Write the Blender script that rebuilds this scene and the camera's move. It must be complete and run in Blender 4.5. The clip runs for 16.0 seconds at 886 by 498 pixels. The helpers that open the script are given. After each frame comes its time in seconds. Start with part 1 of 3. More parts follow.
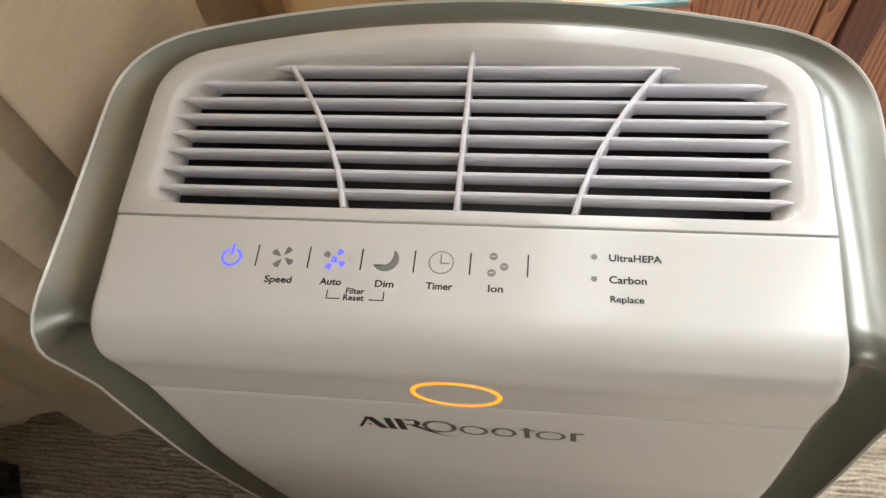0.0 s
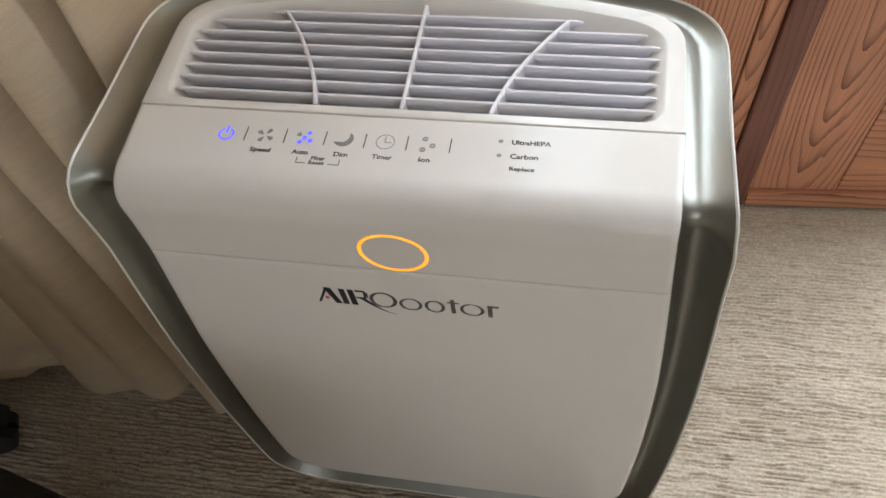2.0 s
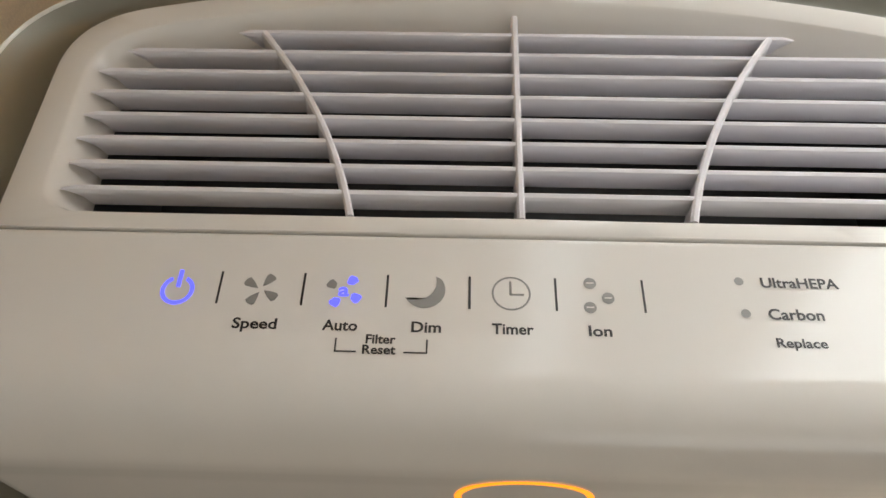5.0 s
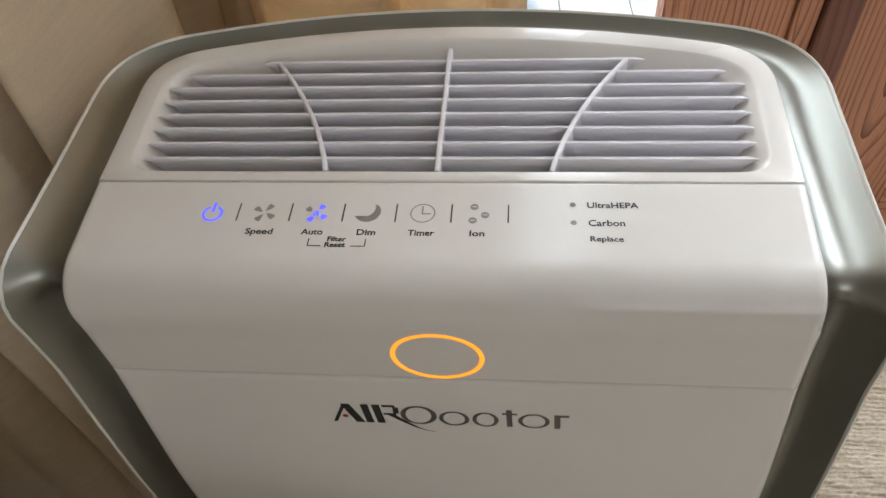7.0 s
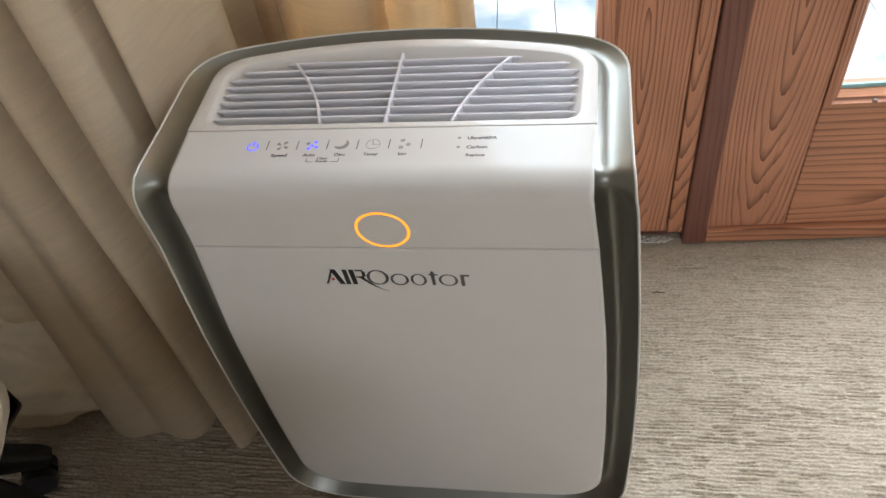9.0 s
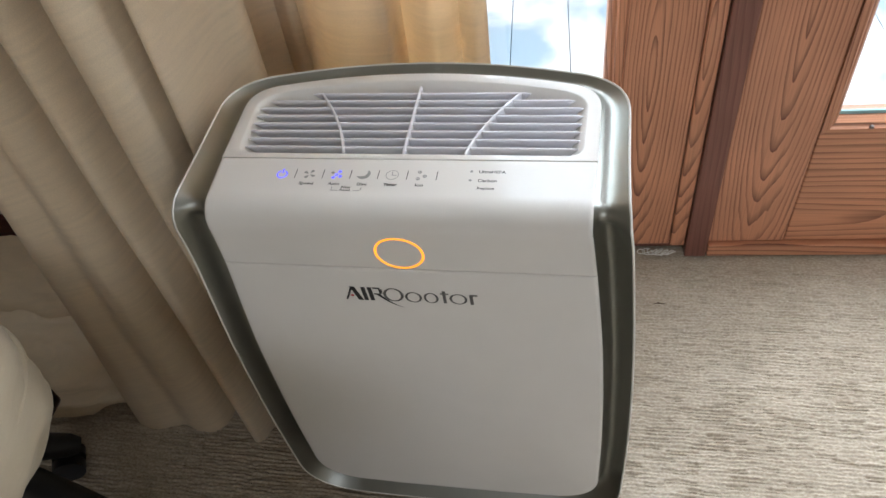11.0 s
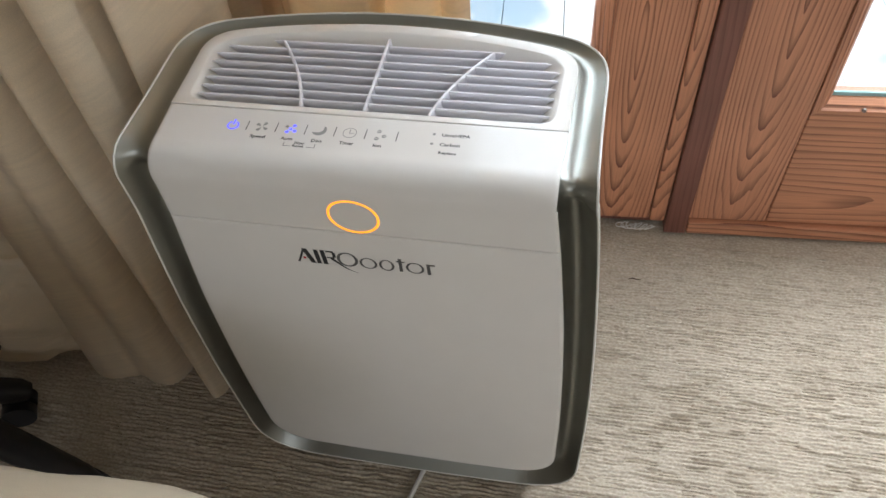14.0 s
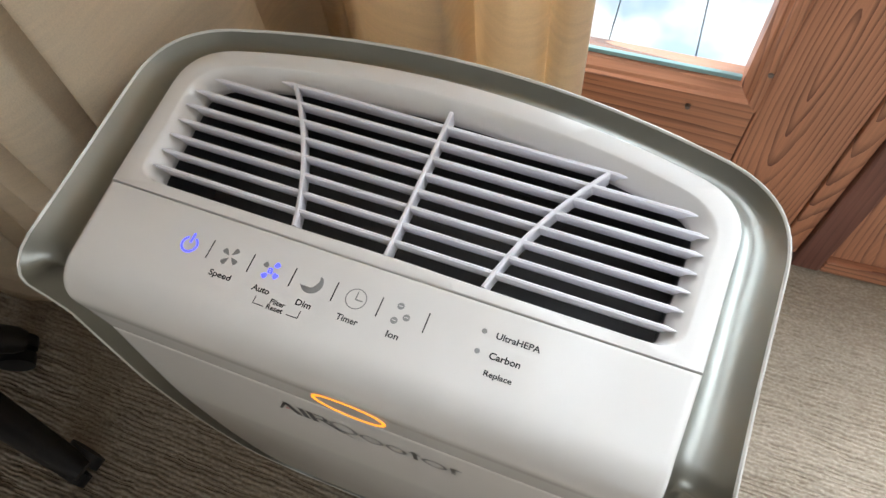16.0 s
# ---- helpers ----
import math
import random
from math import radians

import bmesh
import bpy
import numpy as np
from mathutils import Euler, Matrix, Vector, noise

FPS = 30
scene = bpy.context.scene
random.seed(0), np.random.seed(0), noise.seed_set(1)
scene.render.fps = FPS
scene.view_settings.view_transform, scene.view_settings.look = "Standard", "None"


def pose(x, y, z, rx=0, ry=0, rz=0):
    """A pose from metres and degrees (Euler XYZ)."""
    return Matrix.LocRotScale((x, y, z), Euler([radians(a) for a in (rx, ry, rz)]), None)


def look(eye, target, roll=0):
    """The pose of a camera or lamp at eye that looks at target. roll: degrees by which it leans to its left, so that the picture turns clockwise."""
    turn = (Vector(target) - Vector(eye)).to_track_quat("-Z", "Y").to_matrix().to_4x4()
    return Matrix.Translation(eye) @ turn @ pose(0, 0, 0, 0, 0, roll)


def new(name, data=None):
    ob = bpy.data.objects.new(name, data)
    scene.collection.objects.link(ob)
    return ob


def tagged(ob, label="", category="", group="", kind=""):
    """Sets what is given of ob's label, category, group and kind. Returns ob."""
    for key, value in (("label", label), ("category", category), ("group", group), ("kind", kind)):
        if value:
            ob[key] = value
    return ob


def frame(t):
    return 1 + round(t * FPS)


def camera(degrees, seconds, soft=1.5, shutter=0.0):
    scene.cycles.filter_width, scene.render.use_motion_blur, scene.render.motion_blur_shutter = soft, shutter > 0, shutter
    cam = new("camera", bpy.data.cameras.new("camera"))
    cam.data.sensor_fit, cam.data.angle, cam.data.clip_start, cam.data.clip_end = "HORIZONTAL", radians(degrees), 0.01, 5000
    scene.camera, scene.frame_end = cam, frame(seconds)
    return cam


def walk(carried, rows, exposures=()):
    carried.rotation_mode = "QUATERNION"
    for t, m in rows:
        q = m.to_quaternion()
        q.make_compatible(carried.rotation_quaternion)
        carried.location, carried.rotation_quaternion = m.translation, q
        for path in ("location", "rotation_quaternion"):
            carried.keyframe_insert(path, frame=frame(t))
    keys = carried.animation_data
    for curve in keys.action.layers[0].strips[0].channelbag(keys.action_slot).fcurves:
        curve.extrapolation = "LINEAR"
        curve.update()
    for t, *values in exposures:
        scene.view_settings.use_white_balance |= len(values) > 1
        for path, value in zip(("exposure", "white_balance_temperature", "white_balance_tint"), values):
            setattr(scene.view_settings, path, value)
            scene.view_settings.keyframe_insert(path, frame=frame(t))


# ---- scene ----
cam = camera(61.8, 16.0)
PATH = [
    (0, (0.04200, -0.16889, 0.89423), (-0.09366, 0.29491, 0.01874), -12.224),
    (0.5, (0.04128, -0.19309, 0.90196), (-0.10223, 0.28743, 0.03680), -11.352),
    (1, (0.05981, -0.23414, 0.92157), (-0.09878, 0.27199, 0.07382), -10.466),
    (1.5, (0.08929, -0.28280, 0.92792), (-0.06243, 0.24059, 0.08944), -8.902),
    (2, (0.09914, -0.30516, 0.92165), (-0.04776, 0.24014, 0.09638), -7.850),
    (2.5, (0.06413, -0.26331, 0.86914), (-0.07133, 0.30798, 0.05965), -6.858),
    (3, (0.02836, -0.17420, 0.79341), (-0.07687, 0.39063, -0.02507), -5.660),
    (3.5, (-0.00167, -0.14784, 0.77279), (-0.09273, 0.41511, -0.04867), -5.454),
    (4, (-0.02365, -0.13893, 0.76621), (-0.05962, 0.44940, -0.04161), -1.502),
    (4.5, (-0.02108, -0.13409, 0.76916), (-0.05762, 0.44829, -0.04294), -1.702),
    (4.7, (-0.02278, -0.12837, 0.77615), (-0.04076, 0.42446, -0.05695), -0.370),
    (6.8, (0.03765, -0.22868, 0.84005), (-0.06129, 0.40970, 0.07672), -6.007),
    (7, (0.03910, -0.24545, 0.84701), (-0.06042, 0.38782, 0.07951), -6.150),
    (7.5, (0.06869, -0.29637, 0.86554), (-0.05437, 0.33873, 0.10297), -7.676),
    (8, (0.07893, -0.35852, 0.91766), (-0.04479, 0.28634, 0.16343), -7.897),
    (8.2, (0.10089, -0.39891, 0.92465), (-0.03613, 0.26685, 0.19118), -8.383),
    (10.3, (0.16030, -0.47421, 1.01775), (-0.01442, 0.17539, 0.27782), -10.357),
    (10.5, (0.15776, -0.47346, 1.01640), (-0.01703, 0.17597, 0.27634), -10.121),
    (11, (0.15374, -0.47169, 1.02074), (-0.02421, 0.17690, 0.28070), -9.529),
    (11.5, (0.14697, -0.47149, 1.01902), (-0.02908, 0.17566, 0.27726), -8.835),
    (12, (0.14465, -0.47939, 1.02131), (-0.02767, 0.16491, 0.27620), -8.137),
    (12.5, (0.14542, -0.49004, 1.01601), (-0.01942, 0.15210, 0.26735), -7.484),
    (13, (0.16678, -0.49253, 1.01584), (0.00975, 0.14259, 0.25956), -6.717),
    (13.5, (0.18531, -0.48207, 1.00721), (0.03348, 0.14240, 0.24106), -6.042),
    (14, (0.17317, -0.43866, 0.99742), (0.01402, 0.16880, 0.21917), -5.771),
    (14.5, (0.13408, -0.33610, 0.98824), (-0.04523, 0.24856, 0.19702), -5.674),
    (15, (0.09269, -0.26613, 0.98652), (-0.11547, 0.27340, 0.17069), -6.095),
    (15.5, (0.10454, -0.18901, 0.98027), (-0.11951, 0.28846, 0.13066), -6.734),
    (16, (0.11346, -0.13241, 0.94587), (-0.10586, 0.26483, 0.05474), -8.582),
]
EXPOSURE = ((0.0, 0.38, 6850, 10), (2.0, 0.32, 6500, 10), (3.5, 0.16, 7100, 10), (4.7, 0.14, 7100, 10), (7.0, 0.12, 6550, 10), (8.2, 0.28, 6450, 10), (10.5, 0.37, 6200, 9), (13.5, 0.36, 6250, 9), (15.0, 0.37, 6250, 9), (16.0, 0.35, 6300, 9))
walk(cam, [(t, look(eye, target, roll)) for t, eye, target, roll in PATH], EXPOSURE)

# ---- world, sun, daylight and an added fill ----
world = bpy.data.worlds.new("world")
scene.world = world
world.use_nodes = True
wn = world.node_tree
sky = wn.nodes.new("ShaderNodeTexSky")
sky.sky_type = "NISHITA"
sky.sun_disc = False
sky.sun_elevation, sky.sun_rotation = radians(52), radians(80)
wn.nodes["Background"].inputs["Strength"].default_value = 0.12
wn.links.new(sky.outputs["Color"], wn.nodes["Background"].inputs["Color"])

sun_data = bpy.data.lights.new("sun", "SUN")
sun_data.energy, sun_data.angle, sun_data.color = 2.6, radians(0.5), (1.0, 0.95, 0.88)
sun = new("sun", sun_data)
sun.matrix_world = look((6, 1.5, 7.5), (0, 0.9, 0))


def area_light(name, m, width, height, energy, color):
    """An area lamp: daylight through an opening, and the room's added fill."""
    data = bpy.data.lights.new(name, "AREA")
    data.shape, data.size, data.size_y, data.energy, data.color = "RECTANGLE", width, height, energy, color
    ob = new(name, data)
    ob.matrix_world = m
    return ob


# the window wall runs three degrees off the purifier's front
WALL = pose(0, 0.4160, 0, 0, 0, 3.2)
area_light("door_daylight", WALL @ pose(0.90, 0.30, 1.36, -90 + 34, 0, 0), 0.70, 1.20, 26, (0.91, 0.955, 1.0))
area_light("window_daylight", WALL @ pose(0.045, 0.12, 1.12, -90 + 15, 0, 0), 0.26, 1.58, 7.0, (0.92, 0.96, 1.0))
area_light("room_fill", pose(1.35, -3.05, 1.50, 106, 0, 0), 2.0, 1.3, 20, (0.98, 0.96, 0.92))


# ---- materials ----
def material(name, color, rough=0.5, metal=0.0, vary=0.08, scale=40.0, bump=0.0, bump_scale=300.0, coat=0.0):
    """A plain surface with variation at two scales and a fine relief."""
    m = bpy.data.materials.new(name)
    m.use_nodes = True
    n, l = m.node_tree.nodes, m.node_tree.links
    b = n["Principled BSDF"]
    b.inputs["Metallic"].default_value = metal
    b.inputs["Coat Weight"].default_value = coat
    b.inputs["Coat Roughness"].default_value = 0.08
    co = n.new("ShaderNodeTexCoord")
    fine, coarse = n.new("ShaderNodeTexNoise"), n.new("ShaderNodeTexNoise")
    fine.inputs["Scale"].default_value, coarse.inputs["Scale"].default_value = scale * 6, scale * 0.3
    for t in (fine, coarse):
        t.inputs["Detail"].default_value = 5
        l.new(co.outputs["Object"], t.inputs["Vector"])
    mix = n.new("ShaderNodeMath")
    mix.operation = "ADD"
    l.new(fine.outputs["Fac"], mix.inputs[0])
    l.new(coarse.outputs["Fac"], mix.inputs[1])
    ramp = n.new("ShaderNodeMapRange")
    ramp.inputs["From Min"].default_value, ramp.inputs["From Max"].default_value = 0.6, 1.4
    ramp.inputs["To Min"].default_value, ramp.inputs["To Max"].default_value = 1 - vary, 1 + vary
    l.new(mix.outputs[0], ramp.inputs["Value"])
    mul = n.new("ShaderNodeVectorMath")
    mul.operation = "MULTIPLY"
    mul.inputs[0].default_value = color
    l.new(ramp.outputs[0], mul.inputs[1])
    l.new(mul.outputs[0], b.inputs["Base Color"])
    rr = n.new("ShaderNodeMapRange")
    rr.inputs["To Min"].default_value, rr.inputs["To Max"].default_value = max(rough - 0.03, 0.02), min(rough + 0.03, 1)
    l.new(coarse.outputs["Fac"], rr.inputs["Value"])
    l.new(rr.outputs[0], b.inputs["Roughness"])
    if bump:
        g = n.new("ShaderNodeTexNoise")
        g.inputs["Scale"].default_value, g.inputs["Detail"].default_value = bump_scale, 3
        l.new(co.outputs["Object"], g.inputs["Vector"])
        bp = n.new("ShaderNodeBump")
        bp.inputs["Strength"].default_value, bp.inputs["Distance"].default_value = bump, 0.001
        l.new(g.outputs["Fac"], bp.inputs["Height"])
        l.new(bp.outputs[0], b.inputs["Normal"])
    return m


def glowing(name, color, strength):
    m = bpy.data.materials.new(name)
    m.use_nodes = True
    b = m.node_tree.nodes["Principled BSDF"]
    b.inputs["Base Color"].default_value = (*color, 1)
    b.inputs["Emission Color"].default_value = (*color, 1)
    b.inputs["Emission Strength"].default_value = strength
    return m


def wood(name, light, dark, along="Z", ring=34.0, centre=(0.0, 0.0, 0.0), stretch=0.10, rough=0.42):
    """Stained softwood: arched grain from a stretched ring pattern, pores and slow colour drift."""
    m = bpy.data.materials.new(name)
    m.use_nodes = True
    n, l = m.node_tree.nodes, m.node_tree.links
    b = n["Principled BSDF"]
    co, info = n.new("ShaderNodeTexCoord"), n.new("ShaderNodeObjectInfo")
    mp = n.new("ShaderNodeMapping")
    mp.inputs["Location"].default_value = centre
    mp.inputs["Scale"].default_value = (1, 1, stretch) if along == "Z" else (stretch, 1, 1)
    l.new(co.outputs["Object"], mp.inputs["Vector"])
    shift = n.new("ShaderNodeVectorMath")
    shift.operation = "MULTIPLY_ADD"
    shift.inputs[1].default_value = (0.012, 0.0, 0.012)
    l.new(info.outputs["Random"], shift.inputs[0])
    l.new(mp.outputs[0], shift.inputs[2])
    wob = n.new("ShaderNodeTexNoise")
    wob.inputs["Scale"].default_value, wob.inputs["Detail"].default_value = 20, 2
    l.new(shift.outputs[0], wob.inputs["Vector"])
    add = n.new("ShaderNodeVectorMath")
    add.operation = "MULTIPLY_ADD"
    add.inputs[1].default_value = (0.020, 0.020, 0.020)
    l.new(wob.outputs["Color"], add.inputs[0])
    l.new(shift.outputs[0], add.inputs[2])
    w = n.new("ShaderNodeTexWave")
    w.wave_type, w.rings_direction, w.wave_profile = "RINGS", "Y", "SAW"
    w.inputs["Scale"].default_value = ring
    w.inputs["Distortion"].default_value, w.inputs["Detail"].default_value, w.inputs["Detail Scale"].default_value = 1.6, 3, 2.2
    l.new(add.outputs[0], w.inputs["Vector"])
    cr = n.new("ShaderNodeValToRGB")
    e = cr.color_ramp.elements
    e[0].position, e[0].color = 0.0, (*light, 1)
    e[1].position, e[1].color = 1.0, (*dark, 1)
    mid = e.new(0.52)
    mid.color = (*[a * 0.93 + d * 0.07 for a, d in zip(light, dark)], 1)
    mid2 = e.new(0.80)
    mid2.color = (*[a * 0.42 + d * 0.58 for a, d in zip(light, dark)], 1)
    fade, ease, damp = n.new("ShaderNodeTexNoise"), n.new("ShaderNodeMapRange"), n.new("ShaderNodeMath")
    fade.inputs["Scale"].default_value, fade.inputs["Detail"].default_value = 38, 3
    ease.inputs["From Min"].default_value, ease.inputs["From Max"].default_value = 0.32, 0.62
    ease.inputs["To Min"].default_value, ease.inputs["To Max"].default_value = 0.72, 1.0
    damp.operation = "MULTIPLY"
    l.new(shift.outputs[0], fade.inputs["Vector"])
    l.new(fade.outputs["Fac"], ease.inputs["Value"])
    l.new(w.outputs["Fac"], damp.inputs[0])
    l.new(ease.outputs[0], damp.inputs[1])
    l.new(damp.outputs[0], cr.inputs["Fac"])
    mp2 = n.new("ShaderNodeMapping")
    mp2.inputs["Scale"].default_value = (420, 420, 9) if along == "Z" else (9, 420, 420)
    l.new(co.outputs["Object"], mp2.inputs["Vector"])
    pore, drift = n.new("ShaderNodeTexNoise"), n.new("ShaderNodeTexNoise")
    pore.inputs["Scale"].default_value = 1.0
    drift.inputs["Scale"].default_value = 5.0
    l.new(mp2.outputs[0], pore.inputs["Vector"])
    l.new(co.outputs["Object"], drift.inputs["Vector"])
    sm = n.new("ShaderNodeMath")
    sm.operation = "ADD"
    l.new(pore.outputs["Fac"], sm.inputs[0])
    l.new(drift.outputs["Fac"], sm.inputs[1])
    mr = n.new("ShaderNodeMapRange")
    mr.inputs["From Min"].default_value, mr.inputs["From Max"].default_value = 0.6, 1.4
    mr.inputs["To Min"].default_value, mr.inputs["To Max"].default_value = 0.78, 1.2
    l.new(sm.outputs[0], mr.inputs["Value"])
    mul = n.new("ShaderNodeVectorMath")
    mul.operation = "MULTIPLY"
    l.new(cr.outputs["Color"], mul.inputs[0])
    l.new(mr.outputs[0], mul.inputs[1])
    l.new(mul.outputs[0], b.inputs["Base Color"])
    b.inputs["Roughness"].default_value = rough
    bp = n.new("ShaderNodeBump")
    bp.inputs["Strength"].default_value, bp.inputs["Distance"].default_value = 0.25, 0.0006
    l.new(sm.outputs[0], bp.inputs["Height"])
    l.new(bp.outputs[0], b.inputs["Normal"])
    return m


def cloth(name, color, warp=900.0, sheen=0.2, through_light=0.0, slub=0.10):
    """Woven cloth: uneven crosswise slubs over a fine weave."""
    m = bpy.data.materials.new(name)
    m.use_nodes = True
    n, l = m.node_tree.nodes, m.node_tree.links
    b = n["Principled BSDF"]
    b.inputs["Roughness"].default_value = 0.75
    b.inputs["Sheen Weight"].default_value = sheen
    co = n.new("ShaderNodeTexCoord")
    mp = n.new("ShaderNodeMapping")
    mp.inputs["Scale"].default_value = (14, 14, 190)
    l.new(co.outputs["Object"], mp.inputs["Vector"])
    s, f = n.new("ShaderNodeTexNoise"), n.new("ShaderNodeTexNoise")
    s.inputs["Scale"].default_value, s.inputs["Detail"].default_value = 1.0, 6
    f.inputs["Scale"].default_value = warp
    l.new(mp.outputs[0], s.inputs["Vector"])
    l.new(co.outputs["Object"], f.inputs["Vector"])
    sm = n.new("ShaderNodeMath")
    sm.operation = "ADD"
    l.new(s.outputs["Fac"], sm.inputs[0])
    l.new(f.outputs["Fac"], sm.inputs[1])
    mr = n.new("ShaderNodeMapRange")
    mr.inputs["From Min"].default_value, mr.inputs["From Max"].default_value = 0.6, 1.4
    mr.inputs["To Min"].default_value, mr.inputs["To Max"].default_value = 1 - slub, 1 + slub
    l.new(sm.outputs[0], mr.inputs["Value"])
    mul = n.new("ShaderNodeVectorMath")
    mul.operation = "MULTIPLY"
    mul.inputs[0].default_value = color
    l.new(mr.outputs[0], mul.inputs[1])
    l.new(mul.outputs[0], b.inputs["Base Color"])
    bp = n.new("ShaderNodeBump")
    bp.inputs["Strength"].default_value, bp.inputs["Distance"].default_value = 0.35, 0.0008
    l.new(sm.outputs[0], bp.inputs["Height"])
    l.new(bp.outputs[0], b.inputs["Normal"])
    if through_light:
        tr, mx = n.new("ShaderNodeBsdfTranslucent"), n.new("ShaderNodeMixShader")
        warm = n.new("ShaderNodeVectorMath")
        warm.operation = "MULTIPLY"
        warm.inputs[1].default_value = (1.04, 0.96, 0.88)
        l.new(mul.outputs[0], warm.inputs[0])
        l.new(warm.outputs[0], tr.inputs["Color"])
        mx.inputs[0].default_value = through_light
        l.new(b.outputs[0], mx.inputs[1])
        l.new(tr.outputs[0], mx.inputs[2])
        l.new(mx.outputs[0], n["Material Output"].inputs["Surface"])
    return m


def carpet_material():
    """Looped wool in mixed beige and grey yarns that run in broken streaks."""
    m = bpy.data.materials.new("carpet_wool")
    m.use_nodes = True
    n, l = m.node_tree.nodes, m.node_tree.links
    b = n["Principled BSDF"]
    b.inputs["Roughness"].default_value = 0.9
    b.inputs["Sheen Weight"].default_value = 0.25
    co = n.new("ShaderNodeTexCoord")
    total = None
    for sx, sy, k in ((45, 190, 0.5), (210, 330, 1.0), (5, 9, 0.45)):
        mp, t = n.new("ShaderNodeMapping"), n.new("ShaderNodeTexNoise")
        mp.inputs["Scale"].default_value = (sx, sy, 1)
        t.inputs["Scale"].default_value, t.inputs["Detail"].default_value = 1, 3
        l.new(co.outputs["Object"], mp.inputs["Vector"])
        l.new(mp.outputs[0], t.inputs["Vector"])
        a = n.new("ShaderNodeMath")
        a.operation = "MULTIPLY_ADD"
        a.inputs[1].default_value = k
        l.new(t.outputs["Fac"], a.inputs[0])
        if total:
            l.new(total, a.inputs[2])
        else:
            a.inputs[2].default_value = 0
        total = a.outputs[0]
    cr = n.new("ShaderNodeValToRGB")
    mr = n.new("ShaderNodeMapRange")
    mr.inputs["From Min"].default_value, mr.inputs["From Max"].default_value = 0.8, 1.55
    l.new(total, mr.inputs["Value"])
    l.new(mr.outputs[0], cr.inputs["Fac"])
    e = cr.color_ramp.elements
    e[0].color, e[1].color = (0.335, 0.278, 0.208, 1), (0.66, 0.59, 0.49, 1)
    mid = e.new(0.45)
    mid.color = (0.495, 0.43, 0.34, 1)
    l.new(cr.outputs["Color"], b.inputs["Base Color"])
    return m


WHITE = material("white_gloss_plastic", (0.665, 0.645, 0.617), 0.13, vary=0.015, scale=6)
WHITE.node_tree.nodes["Principled BSDF"].inputs["Specular IOR Level"].default_value = 0.27
GRILLE = material("white_satin_plastic", (0.72, 0.71, 0.75), 0.50, vary=0.02, scale=8)
SILVER = material("silver_satin_paint", (0.265, 0.267, 0.243), 0.38, 1.0, vary=0.03, scale=10)
RIM = material("pale_grey_plastic_bead", (0.62, 0.61, 0.57), 0.35, 0.2, vary=0.03)
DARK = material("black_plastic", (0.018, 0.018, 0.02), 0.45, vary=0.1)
SHELL = material("grey_plastic_shell", (0.22, 0.22, 0.22), 0.5, vary=0.05)
INK = material("black_print", (0.02, 0.02, 0.022), 0.4, vary=0.05)
GREY_INK = material("grey_print", (0.25, 0.25, 0.245), 0.4, vary=0.05)
LOGO_GREY = material("dark_grey_print", (0.115, 0.112, 0.11), 0.3, 0.3, vary=0.05)
RED_INK = material("red_print", (0.45, 0.02, 0.03), 0.4, vary=0.05)
AMBER = glowing("amber_light", (1.0, 0.34, 0.02), 1.0)
BLUE = glowing("blue_light", (0.085, 0.10, 1.0), 1.15)
CORD = material("white_cord_rubber", (0.7, 0.69, 0.66), 0.45)
CURTAIN = cloth("curtain_cloth", (0.80, 0.69, 0.515), through_light=0.40)
UPHOLSTERY = cloth("cream_upholstery", (0.53, 0.455, 0.335), slub=0.05)
PAINT = material("warm_beige_wall_paint", (0.52, 0.465, 0.395), 0.8, vary=0.05, scale=8, bump=0.15, bump_scale=250)
CEILING = material("white_ceiling_paint", (0.78, 0.76, 0.72), 0.85, vary=0.04, scale=6, bump=0.1)
PINE_L, PINE_D = (0.58, 0.265, 0.147), (0.155, 0.052, 0.027)
PINE_UP = wood("stained_pine_upright", PINE_L, PINE_D, "Z", 54, (-0.012, 0, 0.050), stretch=0.107)
PINE_DOOR = wood("stained_pine_stile", (0.57, 0.262, 0.150), PINE_D, "Z", 50, (-0.020, 0, 0.040), stretch=0.10)
PINE_FLAT = wood("stained_pine_rail", PINE_L, PINE_D, "X", 26, (0.03, 0, 0.05), stretch=0.09)
PINE_DARK = wood("red_stained_pine_post", (0.21, 0.085, 0.062), (0.14, 0.050, 0.035), "Z", 40, (0.2, 0, 0.2))
BASE_RED = wood("dark_red_wood", (0.09, 0.016, 0.014), (0.045, 0.008, 0.008), "X", 40)
CARPET = carpet_material()
DECK = material("sun_patched_grey_boards", (0.52, 0.60, 0.66), 0.75, vary=0.15, scale=10, bump=0.3, bump_scale=80)
dn, dl = DECK.node_tree.nodes, DECK.node_tree.links
sun_patch, patch_ramp, patch_co = dn.new("ShaderNodeTexNoise"), dn.new("ShaderNodeValToRGB"), dn.new("ShaderNodeNewGeometry")
sun_patch.inputs["Scale"].default_value, sun_patch.inputs["Detail"].default_value = 5.0, 4
patch_ramp.color_ramp.elements[0].position, patch_ramp.color_ramp.elements[1].position = 0.40, 0.55
patch_ramp.color_ramp.elements[0].color, patch_ramp.color_ramp.elements[1].color = (0.40, 0.52, 0.60, 1), (0.85, 0.86, 0.86, 1)
dl.new(patch_co.outputs["Position"], sun_patch.inputs["Vector"])
dl.new(sun_patch.outputs["Fac"], patch_ramp.inputs["Fac"])
dl.new(patch_ramp.outputs["Color"], dn["Principled BSDF"].inputs["Base Color"])
SCREW = material("dull_steel", (0.25, 0.22, 0.2), 0.5, 0.8)
